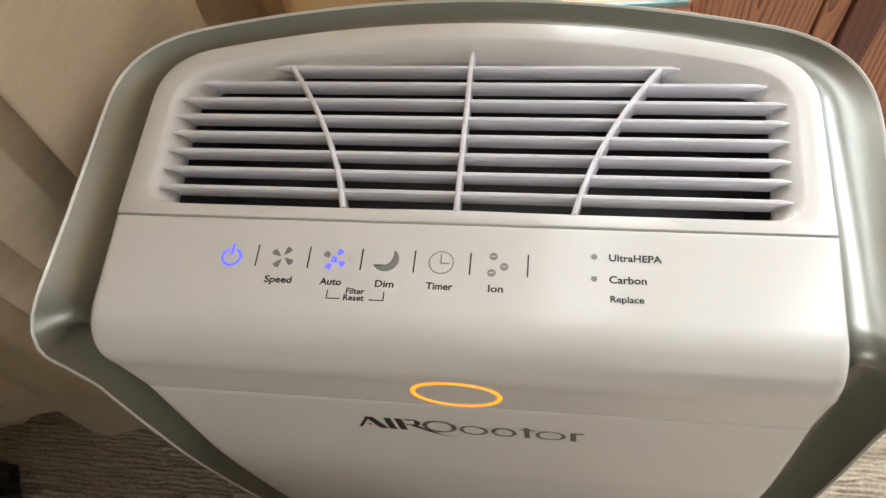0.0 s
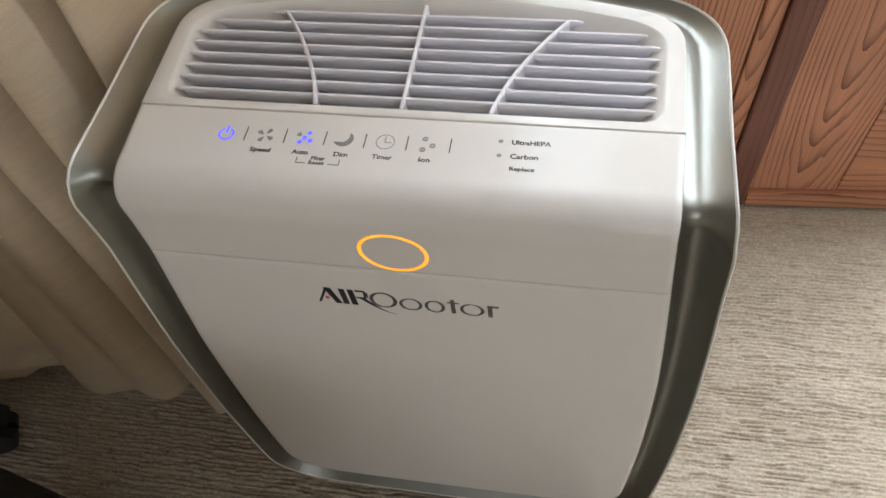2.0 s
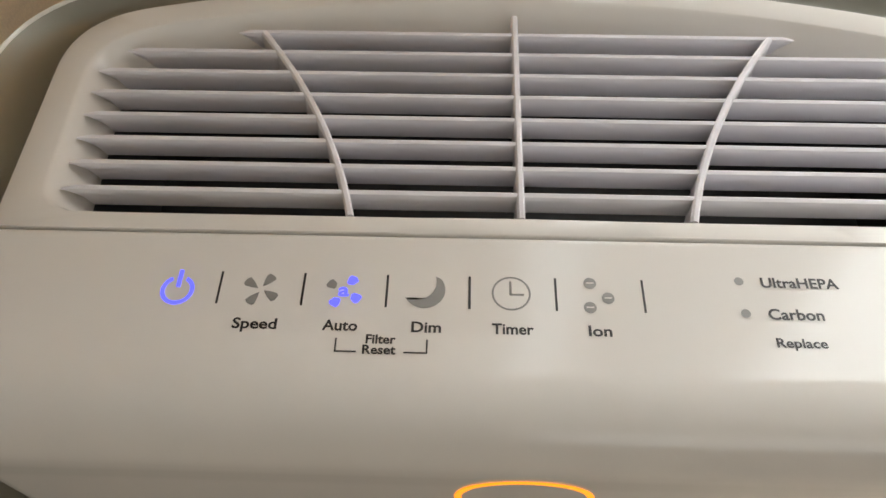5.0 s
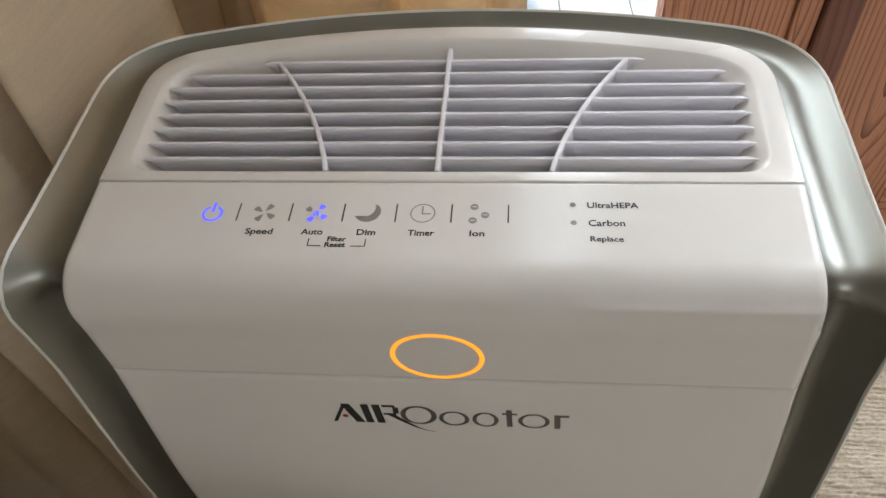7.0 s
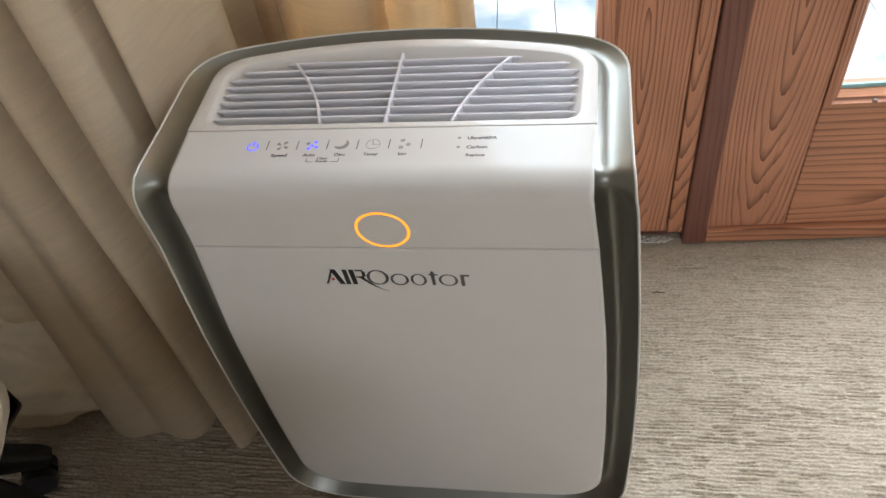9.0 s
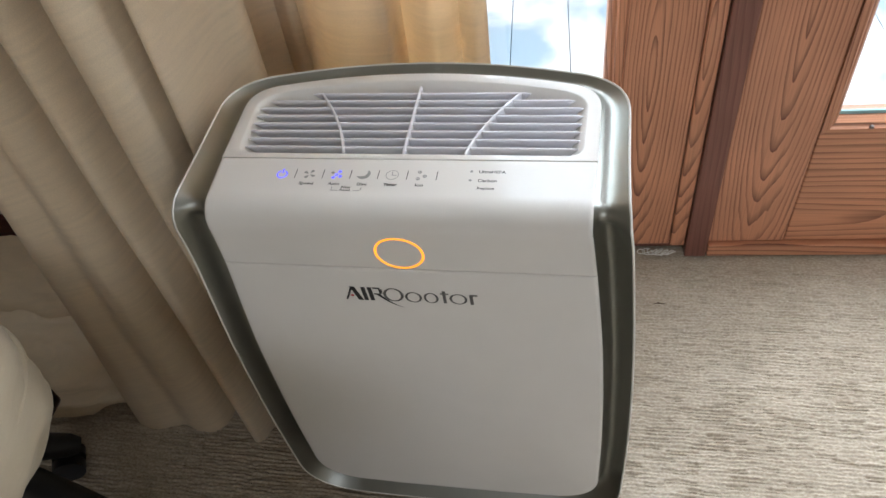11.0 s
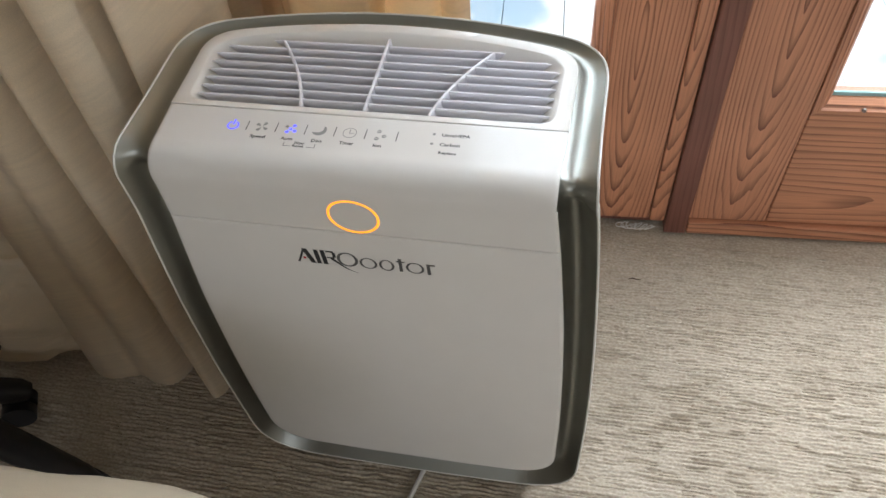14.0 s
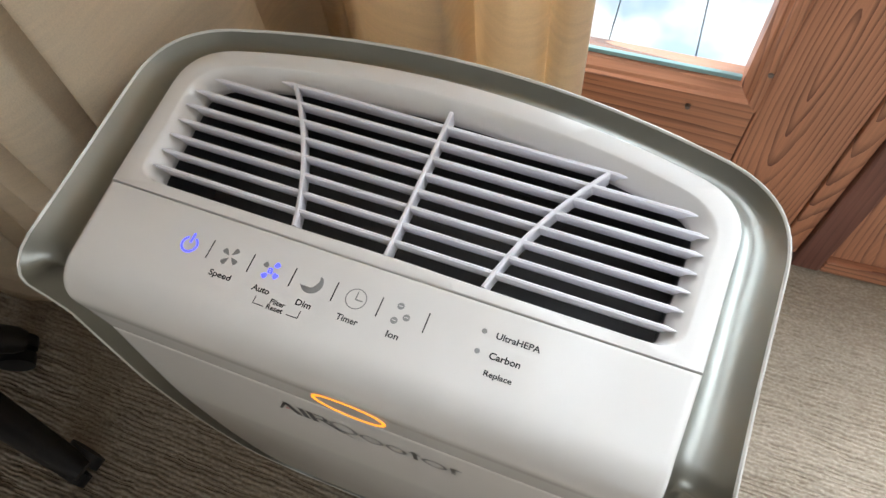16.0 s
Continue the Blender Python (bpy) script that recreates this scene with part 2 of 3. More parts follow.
DIRT = material("window_grime", (0.3, 0.5, 0.52), 0.6)

GLASS = bpy.data.materials.new("window_glass")
GLASS.use_nodes = True
gb = GLASS.node_tree.nodes["Principled BSDF"]
gb.inputs["Base Color"].default_value = (0.93, 0.98, 1, 1)
gb.inputs["Roughness"].default_value, gb.inputs["Transmission Weight"].default_value, gb.inputs["IOR"].default_value = 0.0, 1.0, 1.45


# ---- helpers for building ----
def mesh_of(name, bm, mat, smooth=False, angle=40):
    me = bpy.data.meshes.new(name)
    bmesh.ops.recalc_face_normals(bm, faces=bm.faces[:])
    if smooth:
        for f in bm.faces:
            f.smooth = True
        for e in bm.edges:
            if len(e.link_faces) == 2 and e.calc_face_angle() > radians(angle):
                e.smooth = False
    bm.to_mesh(me)
    bm.free()
    me.materials.append(mat)
    return me


def part(name, bm, mat, parent, label="", smooth=False, angle=40):
    """One mesh object under a thing or under a part."""
    ob = new(name, mesh_of(name, bm, mat, smooth, angle))
    ob.parent = parent
    return tagged(ob, label)


def thing(name, label, category, m=None, group="", kind=""):
    ob = new(name)
    ob.empty_display_size = 0.05
    if m is not None:
        ob.matrix_world = m
    return tagged(ob, label, category, group, kind)


def box(bm, x0, x1, y0, y1, z0, z1, bevel=0.0, m=None):
    r = bmesh.ops.create_cube(bm, size=1)
    t = Matrix.Translation(((x0 + x1) / 2, (y0 + y1) / 2, (z0 + z1) / 2)) @ Matrix.Diagonal((x1 - x0, y1 - y0, z1 - z0, 1))
    bmesh.ops.transform(bm, matrix=(m @ t) if m is not None else t, verts=r["verts"])
    if bevel:
        edges = {e for v in r["verts"] for e in v.link_edges}
        bmesh.ops.bevel(bm, geom=list(edges), offset=bevel, segments=2, affect="EDGES", profile=0.6)
    return bm


def boxed(*a, **k):
    return box(bmesh.new(), *a, **k)


def bridge(bm, loops, closed=True):
    """Quads between successive loops of points."""
    rows = [[bm.verts.new(p) for p in loop] for loop in loops]
    for a, b in zip(rows, rows[1:]):
        k = len(a)
        for i in range(k if closed else k - 1):
            j = (i + 1) % k
            bm.faces.new((a[i], a[j], b[j], b[i]))
    return rows


def tube(bm, points, radius, sides=8, closed=False, taper=None):
    """A round bar along points."""
    pts = [Vector(p) for p in points]
    k = len(pts)
    loops = []
    up = Vector((0.13, 0.31, 0.94)).normalized()
    for i, p in enumerate(pts):
        a = pts[(i - 1) % k] if closed or i else p
        b = pts[(i + 1) % k] if closed or i < k - 1 else p
        d = (b - a).normalized()
        s = d.cross(up).normalized()
        u = s.cross(d)
        r = taper[i] if taper else radius
        loops.append([p + r * (math.cos(q) * s + math.sin(q) * u) for q in (2 * math.pi * c / sides for c in range(sides))])
    rows = bridge(bm, loops + ([loops[0]] if closed else []))
    if closed:
        bmesh.ops.remove_doubles(bm, verts=bm.verts[:], dist=1e-6)
    else:
        bm.faces.new(rows[0])
        bm.faces.new(rows[-1])
    return bm


# ---- the air purifier: surface wrapped over top, rolled edge and front ----
TOP, FRONT, ROLL = 0.598, -0.066, 0.022
S_ROLL = -FRONT - ROLL
S_FRONT = S_ROLL + ROLL * math.pi / 2


def wrap(x, s, d=0.0):
    """x across, s from the top seam towards the front and down it, d out of the surface."""
    if s <= S_ROLL:
        return Vector((x, -s, TOP + d))
    if s < S_FRONT:
        q = (s - S_ROLL) / ROLL
        return Vector((x, -S_ROLL - (ROLL + d) * math.sin(q), TOP - ROLL + (ROLL + d) * math.cos(q)))
    z = TOP - ROLL - (s - S_FRONT)
    g = min(max((0.585 - z) / 0.40, 0), 1)
    g = g * (2 - g)
    x = x * (1 + 0.066 * g) + 0.0072 * g
    swell = 0.007 * math.sin(math.pi * min(max((0.56 - z) / 0.54, 0), 1))
    dent = 0.0034 * min(max((0.572 - z) / 0.046, 0), 1, max((z - 0.40) / 0.126, 0))
    return Vector((x, FRONT + dent - swell - d, z))


def s_of(z):
    return S_FRONT + TOP - ROLL - z


def along(table, s):
    """Linear steps through (s, value) pairs."""
    for (s0, v0), (s1, v1) in zip(table, table[1:]):
        if s <= s1:
            return v0 + (v1 - v0) * min(max((s - s0) / (s1 - s0), 0), 1)
    return table[-1][1]


def outline(hw, back, drop, corner, low, low_corner, sag, flare):
    """Half outline on the wrapped surface from the middle of the back to the middle of the bottom: (x, s)."""
    def arc(x):
        return -(back - drop * (x / 0.13) ** 2)
    def bez(a, c, b, k):
        return [tuple((1 - q) ** 2 * a[i] + 2 * q * (1 - q) * c[i] + q * q * b[i] for i in (0, 1)) for q in (j / k for j in range(1, k))]
    xa = hw - corner
    pts = [(xa * i / 16, arc(xa * i / 16)) for i in range(17)]
    e = (hw, arc(hw) + corner * 1.05)
    pts += bez(pts[-1], (hw, arc(hw)), e, 12) + [e]
    f = (hw, low - low_corner)
    pts += [(hw, e[1] + (f[1] - e[1]) * i / 70) for i in range(1, 71)]
    g = (hw - low_corner, low - sag * 0.25)
    pts += bez(f, (hw, low - sag * 0.3), g, 12) + [g]
    pts += [(g[0] * (1 - i / 10), low - sag * 0.25 * (1 - i / 10) ** 2) for i in range(1, 11)]
    return [(x * along(flare, s), s) for x, s in pts]


def both_sides(half):
    return half + [(-x, s) for x, s in half[-2:0:-1]]


W_FLARE = ((-0.10, 1.034), (0.0, 1.014), (0.045, 0.996), (s_of(0.57), 0.994), (s_of(0.525), 1.002), (s_of(0.42), 1.017), (s_of(0.25), 1.022))
R_FLARE = ((-0.10, 1.006), (0.0, 0.992), (0.045, 0.990), (s_of(0.57), 1.002), (s_of(0.53), 1.002), (s_of(0.42), 1.002))
W_HALF = outline(0.1665, 0.1285, 0.0165, 0.026, s_of(0.080), 0.060, 0.012, W_FLARE)
R_HALF = outline(0.1945, 0.1430, 0.0150, 0.040, s_of(0.036), 0.080, 0.012, R_FLARE)
W_OUT, R_OUT = both_sides(W_HALF), both_sides(R_HALF)


def half_width(s):
    """Half the white cover's width at s."""
    best = 0
    for (x0, s0), (x1, s1) in zip(W_HALF, W_HALF[1:]):
        if min(s0, s1) <= s <= max(s0, s1) and abs(s1 - s0) > 1e-9:
            best = max(best, x0 + (x1 - x0) * (s - s0) / (s1 - s0))
    return best


purifier = thing("air_purifier", "white and silver air purifier standing on the carpet, lit amber ring", "air purifier")


def skin(name, s0, s1, rows, columns, mat, label):
    """A white cover between two seams, with an edge turned down all round."""
    bm = bmesh.new()
    ss = [s0 + (s1 - s0) * i / rows for i in range(rows + 1)]
    ss = ss[:1] + [s0 + 0.0004, s0 + 0.0010] + ss[1:-1] + [s1 - 0.0010, s1 - 0.0004] + ss[-1:]
    us = [math.sin(math.pi / 2 * u) for u in np.linspace(-1, 1, columns + 1)]
    grid = []
    for s in ss:
        w = max(half_width(s), 1e-4)
        row = []
        for u in us:
            x = u * w
            edge = min(w - abs(x), (s - s0) * 2.5, (s1 - s) * 2.5)
            row.append(bm.verts.new(wrap(x, s, -0.0014 * max(0.0, 1 - edge / 0.0022) ** 2)))
        grid.append(row)
    for a, b in zip(grid, grid[1:]):
        for i in range(columns):
            bm.faces.new((a[i], a[i + 1], b[i + 1], b[i]))
    ext = bmesh.ops.extrude_edge_only(bm, edges=[e for e in bm.edges if e.is_boundary])
    for v in ext["geom"]:
        if isinstance(v, bmesh.types.BMVert):
            y, z = v.co.y, v.co.z
            if z > TOP - ROLL:
                v.co.z -= 0.006
                v.co.y += 0.002 if y < -S_ROLL else 0
            else:
                v.co.y += 0.006
    return part(name, bm, mat, purifier, label, smooth=True, angle=50)


# white covers: control panel from the top seam over the rolled edge, and the front below
SEAM = s_of(0.526)
control_panel = skin("control_panel", -0.0013, SEAM - 0.0003, 60, 40, WHITE, "glossy white control panel with printed icons")
front_panel = skin("front_panel", SEAM + 0.0003, s_of(0.080) - 0.0002, 90, 40, WHITE, "glossy white front panel with dark lettering shapes")


# grille cover: flat band, sloped well and straight walls down
def star(outline_points, centre, count):
    """Points of an outline at even angles round a centre."""
    out = []
    pts = [Vector(p) - Vector(centre) for p in outline_points]
    for i in range(count):
        q = 2 * math.pi * i / count
        d = Vector((math.cos(q), math.sin(q)))
        best = None
        for a, b in zip(pts, pts[1:] + pts[:1]):
            e = b - a
            det = d.x * -e.y + d.y * e.x
            if abs(det) < 1e-12:
                continue
            t = (a.x * -e.y + a.y * e.x) / det
            u = (d.x * a.y - d.y * a.x) / det
            if t > 0 and -1e-6 <= u <= 1 + 1e-6 and (best is None or t > best):
                best = t
        out.append(Vector(centre) + d * best)
    return out


def d_shape(x0, x1, front, back, drop, rc, rf, spread):
    """Flat front edge, arched back, rounded corners, as (x, y)."""
    hw, mx = (x1 - x0) / 2, (x0 + x1) / 2
    def arc(x):
        return back - drop * (x / 0.13) ** 2
    pts = []
    xa = hw - rc
    half = [(xa * i / 14, arc(xa * i / 14)) for i in range(15)]
    a, c, b = half[-1], (hw, arc(hw)), (hw, arc(hw) - rc * 0.8)
    half += [tuple((1 - q) ** 2 * a[k] + 2 * q * (1 - q) * c[k] + q * q * b[k] for k in (0, 1)) for q in (j / 8 for j in range(1, 9))]
    a, c, b = (hw, front + rf), (hw, front), (hw - rf, front)
    half += [tuple((1 - q) ** 2 * a[k] + 2 * q * (1 - q) * c[k] + q * q * b[k] for k in (0, 1)) for q in (j / 6 for j in range(0, 7))]
    half += [(0.0, front)]
    full = half + [(-x, y) for x, y in half[-2:0:-1]]
    return [(x * (1 + spread * (y - 0.045)) + mx, y) for x, y in full]


wa = half_width(-0.0018)
cover_edge = [(x, -s) for x, s in W_HALF if s < -0.0018] + [(wa, 0.0018), (0, 0.0018), (-wa, 0.0018)] + [(-x, -s) for x, s in W_HALF[::-1] if s < -0.0018 and x > 1e-6]
WELL = d_shape(-0.1580, 0.1580, 0.0085, 0.1165, 0.0165, 0.026, 0.013, 0.35)
MOUTH = d_shape(-0.1475, 0.1475, 0.0105, 0.1075, 0.0175, 0.018, 0.006, 0.5)
MIDDLE = (0.0, 0.052)
N = 240
bm = bmesh.new()
a, b, c = star(cover_edge, MIDDLE, N), star(WELL, MIDDLE, N), star(MOUTH, MIDDLE, N)


def ring(points, z, grow=0.0):
    return [Vector((p.x + grow * (p.x - MIDDLE[0]) / (p - Vector(MIDDLE)).length, p.y + grow * (p.y - MIDDLE[1]) / (p - Vector(MIDDLE)).length, z)) for p in points]


bridge(bm, [ring(a, TOP - 0.007), ring(a, TOP - 0.0010), ring(a, TOP - 0.0003, -0.0004), ring(a, TOP, -0.0009), ring(b, TOP, 0.0012), ring(b, TOP - 0.0004),
            ring(b, TOP - 0.0016, -0.0012), ring(c, TOP - 0.0085, 0.001), ring(c, TOP - 0.0105), ring(c, TOP - 0.013)])
grille_cover = part("grille_cover", bm, WHITE, purifier, "white top cover round the air outlet", smooth=True, angle=38)

# blades: thin crosswise vanes, deep enough to hide the inside from a low eye
MOUTH_POINTS = [Vector(p) for p in MOUTH]


def reach(y, side):
    """Where the mouth ends at depth y on that side."""
    best = 0
    for p, q in zip(MOUTH_POINTS, MOUTH_POINTS[1:] + MOUTH_POINTS[:1]):
        if min(p.y, q.y) <= y <= max(p.y, q.y) and abs(q.y - p.y) > 1e-9:
            x = p.x + (q.x - p.x) * (y - p.y) / (q.y - p.y)
            if x * side > best:
                best = x * side
    return best * side


for i in range(8):
    y = 0.0192 + 0.0112 * i
    x0, x1 = reach(y, -1), reach(y, 1)
    bm = bmesh.new()
    section = [(-0.0012, -0.0030), (-0.0008, -0.0014), (0.0004, -0.0010), (0.0013, -0.0018), (0.0019, -0.0120), (0.0009, -0.0120)]
    loops = []
    for x, dz in ((x0 - 0.0068, -0.0008), (x0 - 0.002, 0), (x0, 0), (x1, 0), (x1 + 0.002, 0), (x1 + 0.0068, -0.0008)):
        tip = dz < 0
        loops.append([Vector((x, y + sy * (0.3 if tip else 1), TOP + (-0.0022 + sz * 0.05 if tip else sz if abs(x) < abs(x0) + 1e-6 else max(sz, -0.0075)))) for sy, sz in section])
    rows = bridge(bm, loops)
    bm.faces.new(rows[0])
    bm.faces.new(rows[-1])
    part("blade", bm, GRILLE, purifier, smooth=True, angle=30)


def rib(points, name="rib"):
    bm = bmesh.new()
    loops = []
    for (x0, y0), (x1, y1) in zip(points, points[1:] + [(2 * points[-1][0] - points[-2][0], 2 * points[-1][1] - points[-2][1])]):
        d = Vector((x1 - x0, y1 - y0)).normalized()
        n = Vector((d.y, -d.x))
        loops.append([Vector((x0 + n.x * o, y0 + n.y * o, TOP + z)) for o, z in ((-0.0013, -0.012), (-0.0013, -0.0014), (-0.0006, -0.0006), (0.0006, -0.0006), (0.0013, -0.0014), (0.0013, -0.012))])
    rows = bridge(bm, loops)
    bm.faces.new(rows[0])
    bm.faces.new(rows[-1])
    return part(name, bm, GRILLE, purifier, smooth=True, angle=35)


rib([(0.0, 0.0095 + 0.0985 * i / 8) for i in range(9)])
for side in (-1, 1):
    rib([(side * (0.0550 + 0.020 * q + 0.022 * q * q), 0.0095 + 0.0875 * q) for q in (i / 12 for i in range(13))])

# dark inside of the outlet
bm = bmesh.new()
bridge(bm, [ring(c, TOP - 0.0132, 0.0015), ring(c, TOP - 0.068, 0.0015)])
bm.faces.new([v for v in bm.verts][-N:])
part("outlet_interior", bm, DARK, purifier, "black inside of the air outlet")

# silver channel round the white covers and the pale bead that ends it
def hollow(s):
    """How deep the channel is: shallow on the top, deeper down the front."""
    q = min(max((s - S_ROLL) / 0.035, 0), 1)
    return 0.0042 + 0.0150 * q * q * (3 - 2 * q)


bm = bmesh.new()
loops = []
for k in range(11):
    q = k / 10
    loops.append([wrap(xw + (xr - xw) * q, sw + (sr - sw) * q, -0.0035 * (1 - q) + 0.0005 * q - hollow(sw) * math.sin(math.pi * q ** 0.85)) for (xw, sw), (xr, sr) in zip(W_OUT, R_OUT)])
inner = [wrap(x * 0.985, s, -0.0060) for x, s in W_OUT]
bridge(bm, [inner] + loops)
part("trim_channel", bm, SILVER, purifier, "satin silver concave trim band", smooth=True, angle=60)
bm = bmesh.new()
loops = []
section = [(-0.0004, -0.001), (0.0002, 0.0010), (0.0011, 0.0016), (0.0020, 0.0010), (0.0024, -0.0008), (0.0020, -0.0028), (0.0012, -0.0038), (0.0018, -0.0150), (-0.0010, -0.0160)]
K = len(R_OUT)
for i, (x, s) in enumerate(R_OUT):
    a, b = Vector(R_OUT[i - 1]), Vector(R_OUT[(i + 1) % K])
    d = (b - a).normalized()
    n = Vector((-d.y, d.x))
    if n.dot(Vector((x, s - 0.25))) < 0:
        n = -n
    loops.append([wrap(x + n.x * o, s + n.y * o, h) for o, h in section])
bridge(bm, loops + [loops[0]])
bmesh.ops.remove_doubles(bm, verts=bm.verts[:], dist=1e-6)
part("rim_bead", bm, RIM, purifier, "thin pale bead along the outer edge", smooth=True, angle=50)

# rear housing and feet
bm = bmesh.new()
plan = [(x, -s) for x, s in R_OUT if s < -0.03]
plan = [(x * 0.955, y - 0.010) for x, y in plan if x >= 0] + [(0.1885, -0.040), (-0.1885, -0.040)] + [(x * 0.955, y - 0.010) for x, y in plan if x < 0]
rows = bridge(bm, [[Vector((x * k, y * k, z)) for x, y in plan] for z, k in ((0.020, 0.93), (0.035, 0.97), (0.30, 1), (0.505, 1), (0.525, 0.97))])
bm.faces.new(rows[0])
bm.faces.new(rows[-1])
part("rear_housing", bm, SHELL, purifier, "grey plastic rear housing")
for x in (-0.13, 0.13):
    for y in (-0.02, 0.09):
        bm = bmesh.new()
        bmesh.ops.create_cone(bm, segments=20, radius1=0.016, radius2=0.018, depth=0.024, cap_ends=True, matrix=Matrix.Translation((x, y, 0.012)))
        part("foot", bm, DARK, purifier, "black rubber foot", smooth=True)

# light ring on the front
bm = bmesh.new()
loops = []
for r, d in ((0.0197, 0.0001), (0.0199, 0.0005), (0.0217, 0.0005), (0.0219, 0.0001)):
    loops.append([wrap(0.0012 + r * math.cos(q), s_of(0.5485) - r * 0.95 * math.sin(q), d) for q in (2 * math.pi * i / 96 for i in range(96))])
bridge(bm, loops)
part("indicator_ring", bm, AMBER, purifier, "glowing amber light ring", smooth=True)

# ---- printing on the control panel ----
INK_UP = 0.00016


def flat(name, polys, mat, parent=None, label="", place=None):
    """Thin printed shapes, each a list of (x, y), on the top panel unless placed elsewhere."""
    bm = bmesh.new()
    for poly in polys:
        bm.faces.new([bm.verts.new(place(x, y) if place else wrap(x, -y, INK_UP)) for x, y in poly])
    bmesh.ops.triangulate(bm, faces=bm.faces[:])
    return part(name, bm, mat, parent or control_panel, label)


def annulus(cx, cy, r0, r1, a0=0, a1=360, k=40):
    """Quads of a ring or of part of one."""
    qs = [radians(a0 + (a1 - a0) * i / k) for i in range(k + 1)]
    return [[(cx + r0 * math.cos(p), cy + r0 * math.sin(p)), (cx + r1 * math.cos(p), cy + r1 * math.sin(p)), (cx + r1 * math.cos(q), cy + r1 * math.sin(q)), (cx + r0 * math.cos(q), cy + r0 * math.sin(q))] for p, q in zip(qs, qs[1:])]


def disc(cx, cy, r, k=20):
    return [[(cx + r * math.cos(2 * math.pi * i / k), cy + r * math.sin(2 * math.pi * i / k)) for i in range(k)]]


def bar(x0, y0, x1, y1, w):
    d = Vector((x1 - x0, y1 - y0)).normalized() * (w / 2)
    return [[(x0 - d.y, y0 + d.x), (x1 - d.y, y1 + d.x), (x1 + d.y, y1 - d.x), (x0 + d.y, y0 - d.x)]]


def words(text, x, y, size, width, mat=INK, align="CENTER"):
    """A printed word with its baseline at y, as wide as given."""
    cu = bpy.data.curves.new("print", "FONT")
    cu.body, cu.size, cu.align_x, cu.resolution_u, cu.offset = text, size, "LEFT", 3, size * 0.024
    tmp = new("print", cu)
    me = bpy.data.meshes.new_from_object(tmp.evaluated_get(bpy.context.evaluated_depsgraph_get()))
    bpy.data.objects.remove(tmp)
    xs = [v.co.x for v in me.vertices]
    k = width / (max(xs) - min(xs))
    x0 = x - (width / 2 if align == "CENTER" else 0)
    for v in me.vertices:
        v.co = wrap(x0 + (v.co.x - min(xs)) * k, -(y + v.co.y), INK_UP)
    me.materials.clear()
    me.materials.append(mat)
    ob = new("printed_word", me)
    ob.parent = control_panel
    return tagged(ob, "printed word " + text)


def fan_blades(cx, cy, r, turn, which=range(4), root=0.16):
    out = []
    for i in which:
        a = radians(turn + 90 * i)
        pts = [(root, 0.02), (max(0.55, root + 0.08), -0.22), (0.88, -0.34), (1.0, -0.16), (1.0, 0.14), (0.86, 0.22), (max(0.5, root + 0.05), 0.14)]
        out.append([(cx + r * (p * math.cos(a) - q * math.sin(a)), cy + r * (p * math.sin(a) + q * math.cos(a))) for p, q in pts])
    return out


ROW = -0.0194
flat("power_icon", annulus(-0.1035, ROW - 0.0008, 0.0038, 0.0050, 118, 422) + bar(-0.1035, ROW + 0.0002, -0.1035, ROW + 0.0062, 0.0013), BLUE, label="glowing blue power symbol")
for x in (-0.0910, -0.0659, -0.0409, -0.0163, 0.0092, 0.0350):
    flat("divider", bar(x, ROW - 0.0052, x, ROW + 0.0060, 0.0007), INK)
flat("fan_icon", fan_blades(-0.0785, ROW, 0.0058, 62), GREY_INK, label="grey printed fan symbol")
flat("auto_icon", fan_blades(-0.0537, ROW, 0.0058, 62, (1,), 0.46), GREY_INK, label="grey part of the fan symbol")
flat("auto_icon_lit", fan_blades(-0.0537, ROW, 0.0058, 62, (0, 2, 3), 0.46), BLUE, label="glowing blue part of the fan symbol")
moon = [(-0.0287 + 0.0062 * math.cos(radians(q)) - 0.001, ROW + 0.0010 + 0.0062 * math.sin(radians(q))) for q in range(-150, 41, 10)]
moon += [(-0.0287 - 0.0032 + 0.0062 * math.cos(radians(q)) - 0.0005, ROW + 0.0036 + 0.0062 * math.sin(radians(q))) for q in range(20, -121, -10)]
flat("moon_icon", [moon], GREY_INK, label="grey printed crescent moon symbol")
flat("clock_icon", annulus(-0.0040, ROW + 0.0004, 0.0052, 0.0058, 0, 360) + bar(-0.0042, ROW + 0.0046, -0.0042, ROW, 0.0007) + bar(-0.0045, ROW, -0.0002, ROW, 0.0007), GREY_INK, label="grey printed clock symbol")
for x, y in ((0.0195, ROW + 0.0045), (0.0245, ROW - 0.0005), (0.0190, ROW - 0.0038)):
    flat("ion_dot", disc(x, y, 0.0019), GREY_INK)
    flat("ion_dash", bar(x - 0.0011, y, x + 0.0011, y, 0.0005), WHITE, place=lambda px, py: wrap(px, -py, INK_UP * 2))
words("a", -0.0537, ROW - 0.0016, 0.0062, 0.0032, BLUE)
words("Speed", -0.0785, -0.0325, 0.0048, 0.0130)
words("Auto", -0.0537, -0.0325, 0.0048, 0.0102)
words("Dim", -0.0287, -0.0325, 0.0048, 0.0086)
words("Timer", -0.0038, -0.0325, 0.0048, 0.0120)
words("Ion", 0.0213, -0.0325, 0.0048, 0.0067)
words("Filter", -0.0415, -0.0364, 0.0040, 0.0086)
words("Reset", -0.0418, -0.0397, 0.0040, 0.0095)
words("UltraHEPA", 0.0704, -0.0150, 0.0048, 0.0228, align="LEFT")
words("Carbon", 0.0704, -0.0258, 0.0050, 0.0160, align="LEFT")
